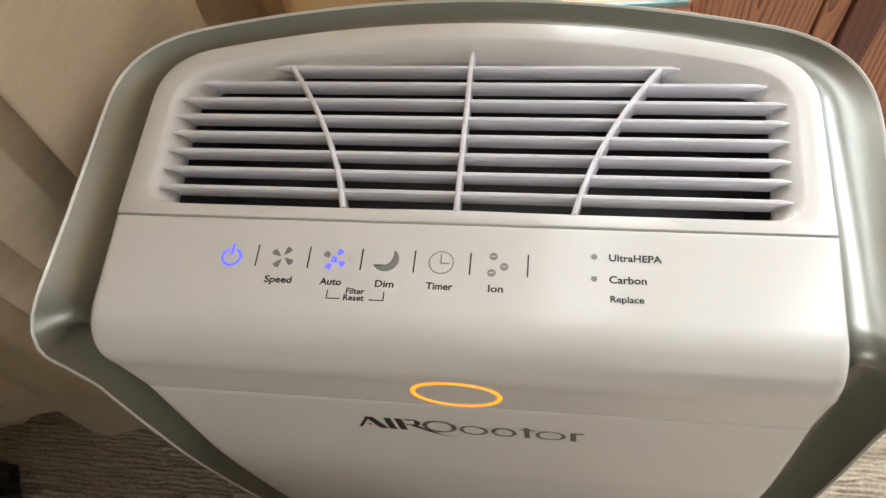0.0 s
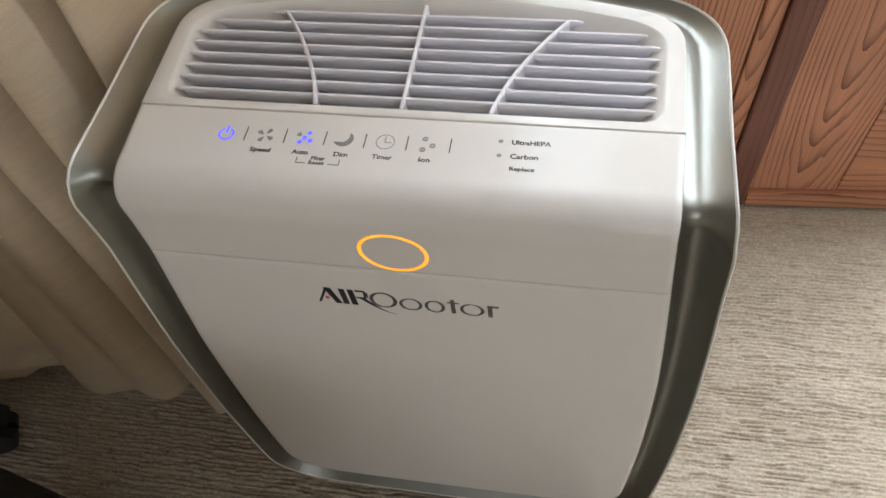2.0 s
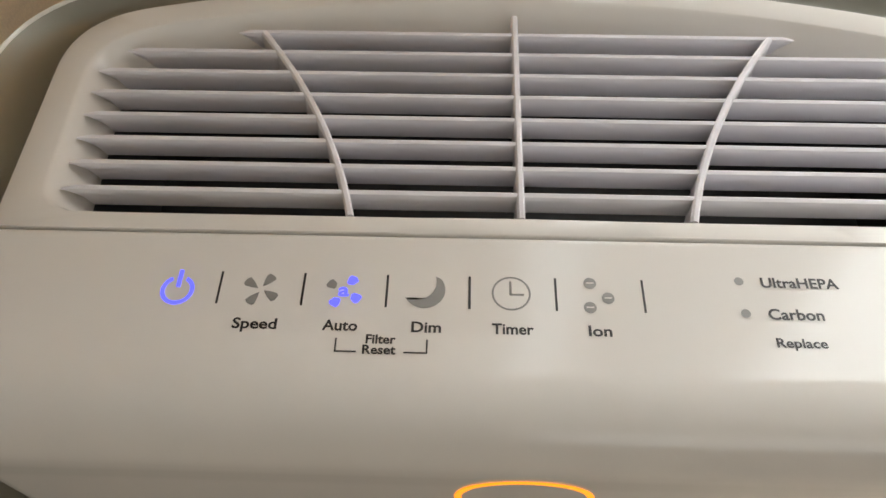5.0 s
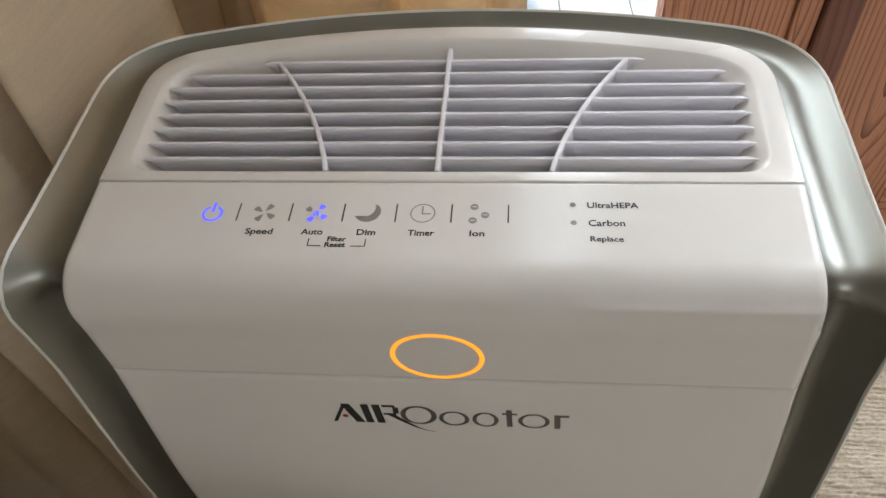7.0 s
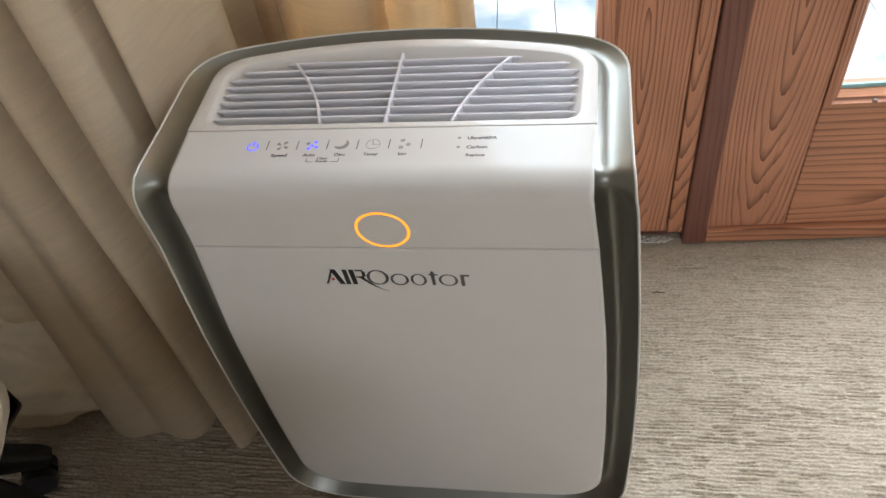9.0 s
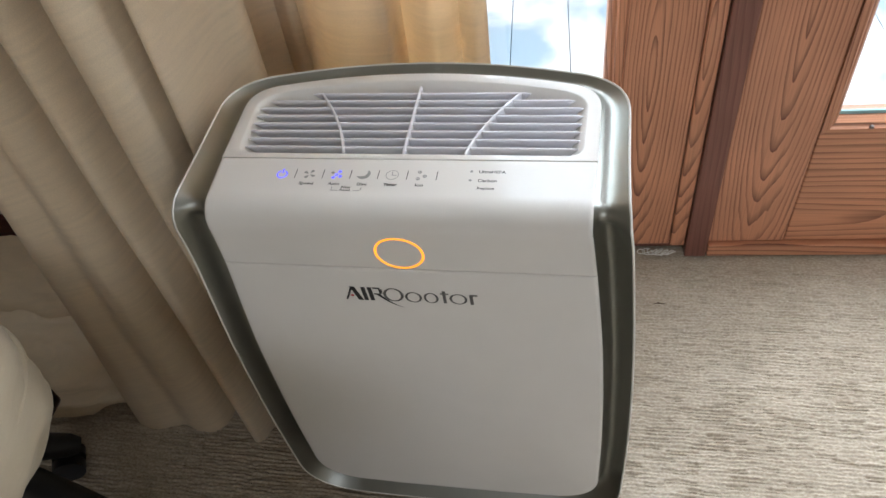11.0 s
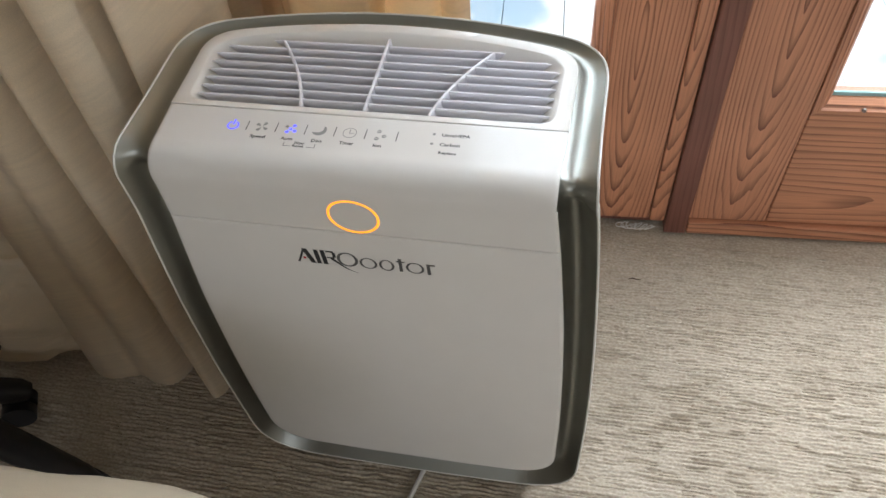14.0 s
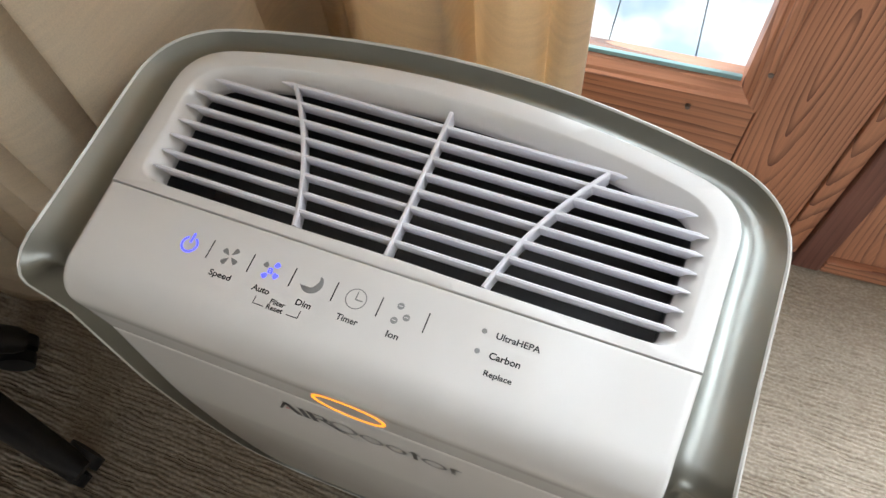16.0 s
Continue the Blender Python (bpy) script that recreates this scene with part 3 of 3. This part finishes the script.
words("Replace", 0.0708, -0.0347, 0.0041, 0.0143, align="LEFT")
flat("bracket", bar(-0.0543, -0.0349, -0.0543, -0.0391, 0.0005) + bar(-0.0545, -0.0391, -0.0483, -0.0391, 0.0005), INK)
flat("bracket", bar(-0.0283, -0.0349, -0.0283, -0.0391, 0.0005) + bar(-0.0281, -0.0391, -0.0348, -0.0391, 0.0005), INK)
for y in (-0.0131, -0.0240):
    flat("status_dot", disc(0.0640, y, 0.0014), GREY_INK, label="small grey status light")


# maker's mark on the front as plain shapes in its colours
def on_front(x, z):
    return wrap(0.0012 + x * 1.025, s_of(z + 0.0042), INK_UP)


def slab(x0, x1, z0, z1, lean=0.0):
    return [[(x0, z0), (x1, z0), (x1 + lean, z1), (x0 + lean, z1)]]


flat("mark_wedge", slab(-0.0598, -0.0578, 0.4785, 0.4965, 0.0070) + slab(-0.0478, -0.0432, 0.4785, 0.4965, -0.0060), INK, front_panel, place=on_front)
flat("mark_bar", slab(-0.0425, -0.0386, 0.4785, 0.4965, -0.0012), INK, front_panel, place=on_front)
flat("mark_bar", slab(-0.0368, -0.0328, 0.4785, 0.4965, -0.0012), INK, front_panel, place=on_front)
flat("mark_bar", slab(-0.0328, -0.0262, 0.4945, 0.4965) + slab(-0.0328, -0.0262, 0.4868, 0.4885) + slab(-0.0276, -0.0247, 0.4885, 0.4945), INK, front_panel, place=on_front)
sw = [(-0.0305 + 0.0225 * q, 0.4868 - 0.0160 * math.sin(q * 1.45)) for q in (i / 12 for i in range(13))]
sw2 = [(-0.0265 + 0.0185 * q, 0.4868 - 0.0156 * math.sin(q * 1.45)) for q in (i / 12 for i in range(12, -1, -1))]
flat("mark_swash", [sw + sw2], INK, front_panel, place=on_front)
flat("mark_dot", disc(-0.0528, 0.4845, 0.0015), RED_INK, front_panel, "small red dot", place=on_front)


def oval(cx, cz, rx, rz, w, k=36):
    """An upright elliptical ring."""
    qs = [2 * math.pi * i / k for i in range(k + 1)]
    return [[(cx + (rx - w) * math.cos(p), cz + (rz - w * 0.5) * math.sin(p)), (cx + rx * math.cos(p), cz + rz * math.sin(p)), (cx + rx * math.cos(q), cz + rz * math.sin(q)), (cx + (rx - w) * math.cos(q), cz + (rz - w * 0.5) * math.sin(q))] for p, q in zip(qs, qs[1:])]


flat("mark_ring", oval(-0.0150, 0.4875, 0.0092, 0.0090, 0.0027), LOGO_GREY, front_panel, place=on_front)
for x, r in ((0.0028, 0.0076), (0.0185, 0.0066), (0.0425, 0.0078)):
    flat("mark_ring", oval(x, 0.4853, r, 0.0070, 0.0022), LOGO_GREY, front_panel, place=on_front)
flat("mark_bar", slab(0.0290, 0.0318, 0.4790, 0.4955) + slab(0.0270, 0.0345, 0.4908, 0.4925), LOGO_GREY, front_panel, place=on_front)
flat("mark_bar", slab(0.0525, 0.0555, 0.4785, 0.4922) + slab(0.0555, 0.0597, 0.4900, 0.4922), LOGO_GREY, front_panel, place=on_front)

# ---- floor ----
random.seed(4)


def carpet_patch(x0, x1, y0, y1, dx, dy):
    """Looped pile in crosswise rows, uneven in height."""
    nx, ny = int((x1 - x0) / dx), int((y1 - y0) / dy)
    xs, ys = np.linspace(x0, x1, nx), np.linspace(y0, y1, ny)
    rng = np.random.default_rng(7)
    gx, gy = np.meshgrid(xs, ys)
    pitch = 0.0058
    def soft(step_x, step_y):
        """Smooth random field with the given cell."""
        cx, cy = int((x1 - x0) / step_x) + 3, int((y1 - y0) / step_y) + 3
        g = rng.normal(0, 1, (cy, cx))
        fx, fy = (gx - x0) / step_x, (gy - y0) / step_y
        ix, iy = fx.astype(int), fy.astype(int)
        tx, ty = fx - ix, fy - iy
        tx, ty = tx * tx * (3 - 2 * tx), ty * ty * (3 - 2 * ty)
        return (g[iy, ix] * (1 - tx) + g[iy, ix + 1] * tx) * (1 - ty) + (g[iy + 1, ix] * (1 - tx) + g[iy + 1, ix + 1] * tx) * ty

    bend = 0.0008 * soft(0.05, 0.03) + 0.0007 * soft(0.014, 0.012)
    row = np.floor((gy + bend) / pitch).astype(int)
    row -= row.min()
    ridge = np.abs(np.sin(np.pi * (gy + bend) / pitch)) ** 0.7
    count = row.max() + 1
    # each row of loops has its own lengths of high, low and slit pile
    height, slit = np.zeros((count, nx)), np.zeros((count, nx))
    for r in range(count):
        i = 0
        while i < nx:
            k = int(rng.integers(6, 34))
            height[r, i:i + k] = rng.normal(0, 1)
            i += k
        for _ in range(max(1, int((x1 - x0) * 10))):
            i, k = int(rng.integers(0, nx)), int(rng.integers(5, 20))
            slit[r, i:i + k] = 1
    cols = np.broadcast_to(np.arange(nx), (ny, nx))
    loops = np.abs(np.sin(np.pi * gx / 0.0062 + row * 1.3 + 0.8 * np.sin(gx * 90)))
    z = 0.0011 * ridge * (1 + 0.6 * soft(0.03, 0.008)) + 0.00035 * height[row, cols] + 0.0010 * loops * ridge + 0.0006 * soft(0.006, 0.005) + 0.0004 * rng.normal(0, 1, (ny, nx))
    z -= 0.0065 * slit[row, cols] * (1 - ridge) ** 0.5
    z -= 0.0035
    co = np.stack([gx, gy, z], -1).reshape(-1, 3)
    i = np.arange(nx * ny).reshape(ny, nx)
    quads = np.stack([i[:-1, :-1], i[:-1, 1:], i[1:, 1:], i[1:, :-1]], -1).reshape(-1, 4)
    me = bpy.data.meshes.new("carpet_pile")
    me.from_pydata(co.tolist(), [], quads.tolist())
    me.polygons.foreach_set("use_smooth", np.ones(len(quads), bool))
    me.materials.append(CARPET)
    return me


floor = new("floor", mesh_of("floor", boxed(-1.7, 2.7, -3.2, 0.55, -0.12, -0.005), CARPET))
tagged(floor, "beige and grey looped wool carpet", "carpet", kind="structure")
pile = new("carpet_pile", carpet_patch(-0.95, 1.25, -0.75, 0.40, 0.0026, 0.00135))
pile.parent = floor
tagged(pile, "uneven rows of looped pile", kind="stuff")


# ---- shell of the room ----
def structure(name, bm, mat, label, category, m=None):
    ob = new(name, mesh_of(name, bm, mat))
    if m is not None:
        ob.matrix_world = m
    return tagged(ob, label, category, kind="structure")


structure("wall_left", boxed(-1.82, -1.7, -3.32, 0.6, -0.1, 2.5), PAINT, "plain warm beige painted wall", "wall")
structure("wall_right", boxed(2.7, 2.82, -3.32, 0.7, -0.1, 2.5), PAINT, "plain warm beige painted wall", "wall")
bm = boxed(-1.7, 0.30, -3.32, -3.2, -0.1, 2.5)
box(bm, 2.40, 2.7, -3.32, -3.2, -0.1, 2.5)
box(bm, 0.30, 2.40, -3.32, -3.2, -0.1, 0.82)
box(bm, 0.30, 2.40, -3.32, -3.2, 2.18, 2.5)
structure("wall_back", bm, PAINT, "plain painted wall with an opening added for the fill lamp", "wall")
structure("ceiling", boxed(-1.82, 2.82, -3.32, 0.75, 2.45, 2.57), CEILING, "plain white ceiling", "ceiling")
bm = boxed(-1.75, -0.30, 0.02, 0.16, -0.1, 2.45)
box(bm, 1.30, 2.75, 0.02, 0.16, -0.1, 2.45)
box(bm, -0.30, 1.30, 0.02, 0.16, 2.08, 2.45)
structure("wall_window", bm, PAINT, "painted wall holding a wooden window and glass door", "wall", WALL)
structure("baseboard", boxed(-1.7, -0.302, 0.0, 0.019, 0.0, 0.105, bevel=0.003), BASE_RED, "dark red stained wooden baseboard", "baseboard", WALL)


# ---- wooden window and glass door in the window wall (u along it, v outwards) ----
def board(name, u0, u1, v0, v1, z0, z1, mat, parent, label="", bevel=0.003):
    """A board whose grain starts from its own middle."""
    cu, cz = (u0 + u1) / 2, (z0 + z1) / 2
    bm = boxed(u0 - cu, u1 - cu, v0, v1, z0 - cz, z1 - cz, bevel=bevel)
    ob = part(name, bm, mat, parent, label)
    ob.location = (cu, 0, cz)
    return ob


def bead(name, u0, u1, z0, z1, w, v0, v1, mat, parent):
    """Sloped glazing beads round an opening, one mesh a side."""
    c = [(u0, z0), (u1, z0), (u1, z1), (u0, z1)]
    o = [(u0 - w, z0 - w), (u1 + w, z0 - w), (u1 + w, z1 + w), (u0 - w, z1 + w)]
    for i in range(4):
        j = (i + 1) % 4
        bm = bmesh.new()
        loops = []
        for (cu, cz), (ou, oz) in ((c[i], o[i]), (c[j], o[j])):
            loops.append([Vector((cu + (ou - cu) * q, v, cz + (oz - cz) * q)) for q, v in ((0, v1), (0.0, v0 + 0.014), (0.25, v0 + 0.006), (0.45, v0 + 0.004), (0.55, v0), (1.0, v0), (1.0, v1))])
        rows = bridge(bm, loops)
        bm.faces.new(rows[0])
        bm.faces.new(rows[-1])
        part(name, bm, mat if i % 2 else PINE_FLAT, parent, smooth=True, angle=25)


def pane(u0, u1, z0, z1, v, parent):
    bm = boxed(u0, u1, v, v + 0.006, z0, z1)
    ob = part("pane", bm, GLASS, parent, "clear window glass")
    ob.visible_shadow = False
    return ob


window = thing("window_1", "stained pine window beside the glass door", "window", WALL, kind="structure")
board("stile", 0.2085, 0.3125, 0.0, 0.05, 0.022, 2.08, PINE_UP, window)
board("stile", -0.30, -0.110, 0.0, 0.05, 0.022, 2.08, PINE_UP, window)
board("bottom_rail", -0.108, 0.2075, 0.001, 0.05, 0.165, 0.2835, PINE_FLAT, window)
board("lower_panel", -0.108, 0.2075, 0.006, 0.045, 0.022, 0.1635, PINE_FLAT, window)
board("top_rail", -0.108, 0.2075, 0.001, 0.05, 1.96, 2.08, PINE_FLAT, window)
board("plinth", -0.30, 0.3380, 0.014, 0.05, 0.0, 0.0215, PINE_DARK, window)
board("edge_strip", 0.3135, 0.3380, -0.004, 0.05, 0.022, 2.08, PINE_UP, window)
bead("glazing_bead", -0.086, 0.1850, 0.3070, 1.936, 0.023, -0.003, 0.04, PINE_UP, window)
pane(-0.088, 0.187, 0.305, 1.938, 0.020, window)
bm = boxed(-0.08, 0.183, 0.0155, 0.0195, 0.3075, 0.3135)
part("sealing_strip", bm, DIRT, window, "pale blue sealing strip under the glass")
for u, z in ((0.139, 0.272), (0.2045, 0.345), (-0.02, 0.272), (0.2035, 0.80)):
    bm = bmesh.new()
    bmesh.ops.create_cone(bm, segments=14, radius1=0.0032, radius2=0.0026, depth=0.004, cap_ends=True, matrix=Matrix.Translation((u, -0.003, z)) @ Matrix.Rotation(radians(90), 4, "X"))
    part("screw", bm, SCREW, window, smooth=True)
post = thing("door_post", "dark red stained post between window and door", "post", WALL, kind="structure")
board("post_board", 0.3392, 0.3755, -0.011, 0.06, 0.0, 2.08, PINE_DARK, post)
door = thing("door_1", "stained pine glass door, closed", "door", WALL, kind="structure")
board("stile", 0.3765, 0.5010, 0.0, 0.045, 0.028, 2.06, PINE_DOOR, door)
board("stile", 1.18, 1.295, 0.0, 0.045, 0.028, 2.06, PINE_DOOR, door)
board("bottom_rail", 0.5020, 1.179, 0.001, 0.045, 0.028, 0.2615, PINE_FLAT, door)
board("top_rail", 0.5020, 1.179, 0.001, 0.045, 1.94, 2.06, PINE_FLAT, door)
bead("glazing_bead", 0.5245, 1.157, 0.2850, 1.916, 0.023, -0.003, 0.04, PINE_DOOR, door)
pane(0.5225, 1.159, 0.283, 1.918, 0.020, door)
part("sealing_strip", boxed(0.5265, 1.155, 0.0155, 0.0195, 0.2855, 0.2915), DIRT, door, "pale blue sealing strip under the glass")
bm = bmesh.new()
bmesh.ops.create_cone(bm, segments=14, radius1=0.0032, radius2=0.0026, depth=0.004, cap_ends=True, matrix=Matrix.Translation((0.569, -0.003, 0.275)) @ Matrix.Rotation(radians(90), 4, "X"))
part("screw", bm, SCREW, door, smooth=True)
board("threshold", 0.3768, 1.30, -0.010, 0.06, 0.0, 0.026, PINE_FLAT, door)

# ---- outside: a boarded deck ----
ground = structure("ground", boxed(-40, 40, 0.62, 60, -0.6, -0.5), material("dry_grass", (0.11, 0.12, 0.06), 0.9, vary=0.3, scale=3), "dry grass beyond the deck", "ground")
deck = thing("deck", "weathered pale grey deck boards, sun patches in their colour", "deck", WALL, kind="structure")
deck_me = mesh_of("deck_board", boxed(-0.0705, 0.0705, 0.17, 3.6, -0.05, -0.02, bevel=0.001), DECK)
for i in range(26):
    ob = new("deck_board", deck_me)
    ob.parent = deck
    ob.location = (-1.2 + 0.143 * i, 0, 0)


# ---- curtain ----
def spline(points, k):
    """Catmull-Rom through points."""
    p = [Vector(q) for q in points]
    p = [2 * p[0] - p[1]] + p + [2 * p[-1] - p[-2]]
    out = []
    for i in range(1, len(p) - 2):
        for j in range(k):
            t = j / k
            out.append(0.5 * (2 * p[i] + (p[i + 1] - p[i - 1]) * t + (2 * p[i - 1] - 5 * p[i] + 4 * p[i + 1] - p[i + 2]) * t * t + (3 * p[i] - p[i - 1] - 3 * p[i + 1] + p[i + 2]) * t ** 3))
    return out + [p[-2]]


def curtain_sheet(plan, hem, top, rows, k, seed):
    """Cloth hung in folds along a plan, gathered above and loosened to the hem, with thickness."""
    path = spline(plan, k)
    bm = bmesh.new()
    grid = []
    for r in range(rows + 1):
        q = r / rows
        z = hem + (top - hem) * q ** 1.4
        row = []
        for i, p in enumerate(path):
            s = i / len(path)
            w = noise.noise(Vector((p.x * 7, z * 2.2, seed))) * 0.005 + noise.noise(Vector((p.x * 22, z * 5, seed + 3))) * 0.0022
            sway = noise.noise(Vector((p.x * 3, z * 1.1, seed + 9))) * 0.012 * (1 - min(q * 3, 1))
            lean = 0.75 * max(0.0, -0.40 - p.x) * min(z, 1.0)
            row.append(bm.verts.new((p.x + lean + sway + w * 0.4, p.y + w, z)))
        grid.append(row)
    for a, b in zip(grid, grid[1:]):
        for i in range(len(a) - 1):
            bm.faces.new((a[i], a[i + 1], b[i + 1], b[i]))
    return bm


curtain = thing("curtain", "heavy beige woven curtain hanging in deep folds to the carpet", "curtain")
front_plan = [(-0.545, 0.078), (-0.558, 0.062), (-0.550, 0.042), (-0.530, 0.028), (-0.500, 0.020), (-0.474, 0.026), (-0.455, 0.032), (-0.428, 0.022), (-0.405, 0.022), (-0.388, 0.038), (-0.380, 0.070), (-0.368, 0.126)]
for x in (-0.351, -0.290):
    front_plan += [(x - 0.006, 0.085), (x + 0.004, 0.042), (x + 0.019, 0.012), (x + 0.036, 0.018), (x + 0.047, 0.055), (x + 0.054, 0.130)]
front_plan += [(-0.236, 0.074), (-0.229, 0.048), (-0.221, 0.056), (-0.216, 0.100), (-0.210, 0.145), (-0.199, 0.172), (-0.206, 0.205), (-0.240, 0.235), (-0.238, 0.285), (-0.200, 0.306), (-0.185, 0.290)]
back_plan = [(-0.215, 0.300), (-0.195, 0.290), (-0.180, 0.300), (-0.166, 0.290), (-0.150, 0.266), (-0.125, 0.252), (-0.095, 0.248), (-0.074, 0.249), (-0.067, 0.256), (-0.068, 0.285), (-0.061, 0.302),
             (-0.052, 0.290), (-0.036, 0.268), (-0.014, 0.256), (0.004, 0.262), (0.012, 0.276), (0.021, 0.268), (0.033, 0.264), (0.043, 0.276), (0.038, 0.300)]
for nm, plan, seed in (("drop", front_plan, 2.0), ("drop", back_plan, 5.0)):
    ob = part(nm, curtain_sheet(plan, -0.006, 2.30, 70, 7, seed), CURTAIN, curtain, smooth=True, angle=180)
    ob.modifiers.new("thickness", "SOLIDIFY").thickness = 0.0016
bm = bmesh.new()
tube(bm, [(-0.75, 0.13, 2.32), (0.2, 0.22, 2.32)], 0.014, 14)
part("rod", bm, BASE_RED, curtain, "dark wooden curtain rod", smooth=True)


def blob(bm, cx, cy, cz, rx, ry, rz, power=2.6, k=40, seed=0.0, wobble=0.0):
    """A stuffed, rounded box."""
    loops = []
    for i in range(1, k):
        a = -math.pi / 2 + math.pi * i / k
        loop = []
        for j in range(2 * k):
            b = 2 * math.pi * j / (2 * k)
            d = Vector((math.cos(a) * math.cos(b), math.cos(a) * math.sin(b), math.sin(a)))
            n = sum(abs(q) ** power for q in d) ** (-1 / power)
            n *= 1 + wobble * noise.noise(d * 2.3 + Vector((seed, 0, 0))) + wobble * 0.4 * noise.noise(d * 7 + Vector((0, seed, 0)))
            loop.append(Vector((cx + rx * d.x * n, cy + ry * d.y * n, cz + rz * d.z * n)))
        loops.append(loop)
    rows = bridge(bm, loops)
    bm.faces.new(rows[0])
    bm.faces.new(rows[-1])
    return bm


# cloth that lies heaped beside the curtain's hem
heap = thing("heaped_cloth", "heap of cream cloth on the carpet beside the curtain", "cloth")
bm = bmesh.new()
blob(bm, -0.70, 0.085, 0.075, 0.185, 0.085, 0.078, 2.4, 36, 3.0, 0.16)
part("fold", bm, CURTAIN, heap, smooth=True, angle=180)
bm = bmesh.new()
blob(bm, -0.80, 0.205, 0.092, 0.23, 0.085, 0.088, 3.0, 36, 8.0, 0.12)
part("fold", bm, CURTAIN, heap, smooth=True, angle=180)

# ---- chair and footstool ----
chair = thing("swivel_chair", "cream upholstered swivel chair on a black wheeled base", "chair")
bm = bmesh.new()
blob(bm, -0.615, -0.315, 0.437, 0.285, 0.240, 0.078, 3.0, 64, 1.0, 0.05)
seat = part("seat", bm, UPHOLSTERY, chair, "cream slipcovered seat cushion", smooth=True, angle=180)
bm = bmesh.new()
path = [(-0.62 + 0.279 * math.copysign(abs(math.cos(q)) ** 0.62, math.cos(q)), -0.315 + 0.237 * math.copysign(abs(math.sin(q)) ** 0.62, math.sin(q)), 0.432) for q in (2 * math.pi * i / 90 for i in range(90))]
path = [(x, y, 0.452) for x, y, z in path]
tube(bm, path, 0.0035, 6, closed=True)
part("seam", bm, UPHOLSTERY, seat, "corded seam round the cushion", smooth=True)
bm = bmesh.new()
bmesh.ops.create_cone(bm, segments=24, radius1=0.03, radius2=0.03, depth=0.27, cap_ends=True, matrix=Matrix.Translation((-0.70, -0.12, 0.23)))
part("column", bm, DARK, chair, "black gas column", smooth=True)
bm = boxed(-0.445, -0.415, -0.47, -0.115, 0.335, 0.375, bevel=0.005)
box(bm, -0.82, -0.79, -0.47, -0.115, 0.335, 0.375, bevel=0.005)
box(bm, -0.82, -0.415, -0.155, -0.115, 0.332, 0.372, bevel=0.005)
box(bm, -0.82, -0.415, -0.47, -0.43, 0.332, 0.372, bevel=0.005)
part("seat_frame", bm, material("dark_brown_wood", (0.045, 0.025, 0.02), 0.45), chair, "dark brown frame under the seat")
hub = Vector((-0.70, -0.11, 0.115))
for deg, reach_out in ((-10, 0.295), (28, 0.138), (112, 0.22), (184, 0.27), (256, 0.29)):
    q = radians(deg)
    d = Vector((math.cos(q), math.sin(q), 0))
    bm = bmesh.new()
    tube(bm, [hub, hub + d * reach_out * 0.5 + Vector((0, 0, -0.014)), hub + d * reach_out * 0.93 + Vector((0, 0, -0.052)), hub + d * reach_out + Vector((0, 0, -0.060))], 0.02, 10, taper=[0.030, 0.024, 0.018, 0.013])
    leg = part("leg", bm, DARK, chair, "black base arm", smooth=True)
    bm = bmesh.new()
    n = Vector((-d.y, d.x, 0))
    c = hub + d * (reach_out - 0.03)
    for o in (-0.012, 0.012):
        tube(bm, [Vector((c.x, c.y, 0.024)) + n * (o - 0.008), Vector((c.x, c.y, 0.024)) + n * (o + 0.008)], 0.024, 18)
    part("caster", bm, DARK, leg, "black twin wheel", smooth=True)
stool = thing("footstool", "round cream upholstered footstool", "footstool")
bm = bmesh.new()
blob(bm, -0.17, -0.478, 0.405, 0.235, 0.215, 0.105, 2.7, 40, 6.0, 0.03)
part("cushion", bm, UPHOLSTERY, stool, smooth=True, angle=180)
for x, y in ((-0.28, -0.59), (-0.06, -0.59), (-0.28, -0.38), (-0.06, -0.38)):
    bm = bmesh.new()
    tube(bm, [(x, y, 0.0), (x, y, 0.34)], 0.016, 12, taper=[0.012, 0.018])
    part("leg", bm, DARK, stool, smooth=True)

# ---- power cord on the carpet ----
cord = thing("power_cord", "white power cord lying on the carpet", "cord")
bm = bmesh.new()
tube(bm, spline([(0.04, 0.10, 0.03), (0.03, 0.02, 0.006), (0.014, -0.053, 0.005), (-0.003, -0.114, 0.005), (-0.048, -0.27, 0.005), (-0.092, -0.42, 0.005), (-0.15, -0.65, 0.005), (-0.20, -0.95, 0.005)], 10), 0.0034, 10)
part("cable", bm, CORD, cord, smooth=True)

# ---- small litter on the carpet by the window ----
lint = thing("lint", "small tangle of pale thread on the carpet by the post", "lint")
random.seed(11)
for i in range(5):
    bm = bmesh.new()
    x, y = 0.262 + 0.011 * i, 0.424 + 0.004 * random.random()
    pts = [(x + 0.010 * math.cos(q * 1.9 + i) + 0.004 * q, y + 0.006 * math.sin(q * 2.3 + i), 0.004 + 0.006 * abs(math.sin(q + i))) for q in (j * 0.35 for j in range(12))]
    tube(bm, pts, 0.0009, 5)
    part("thread", bm, CORD, lint, smooth=True)
tuft = thing("carpet_tuft", "small dark loose tuft of yarn on the carpet", "tuft")
bm = bmesh.new()
tube(bm, [(0.283, 0.315, 0.002), (0.290, 0.316, 0.004), (0.297, 0.315, 0.003), (0.304, 0.316, 0.002)], 0.002, 6, taper=[0.0005, 0.0012, 0.0010, 0.0005])
part("yarn", bm, material("dark_brown_yarn", (0.10, 0.07, 0.05), 0.9), tuft, smooth=True)
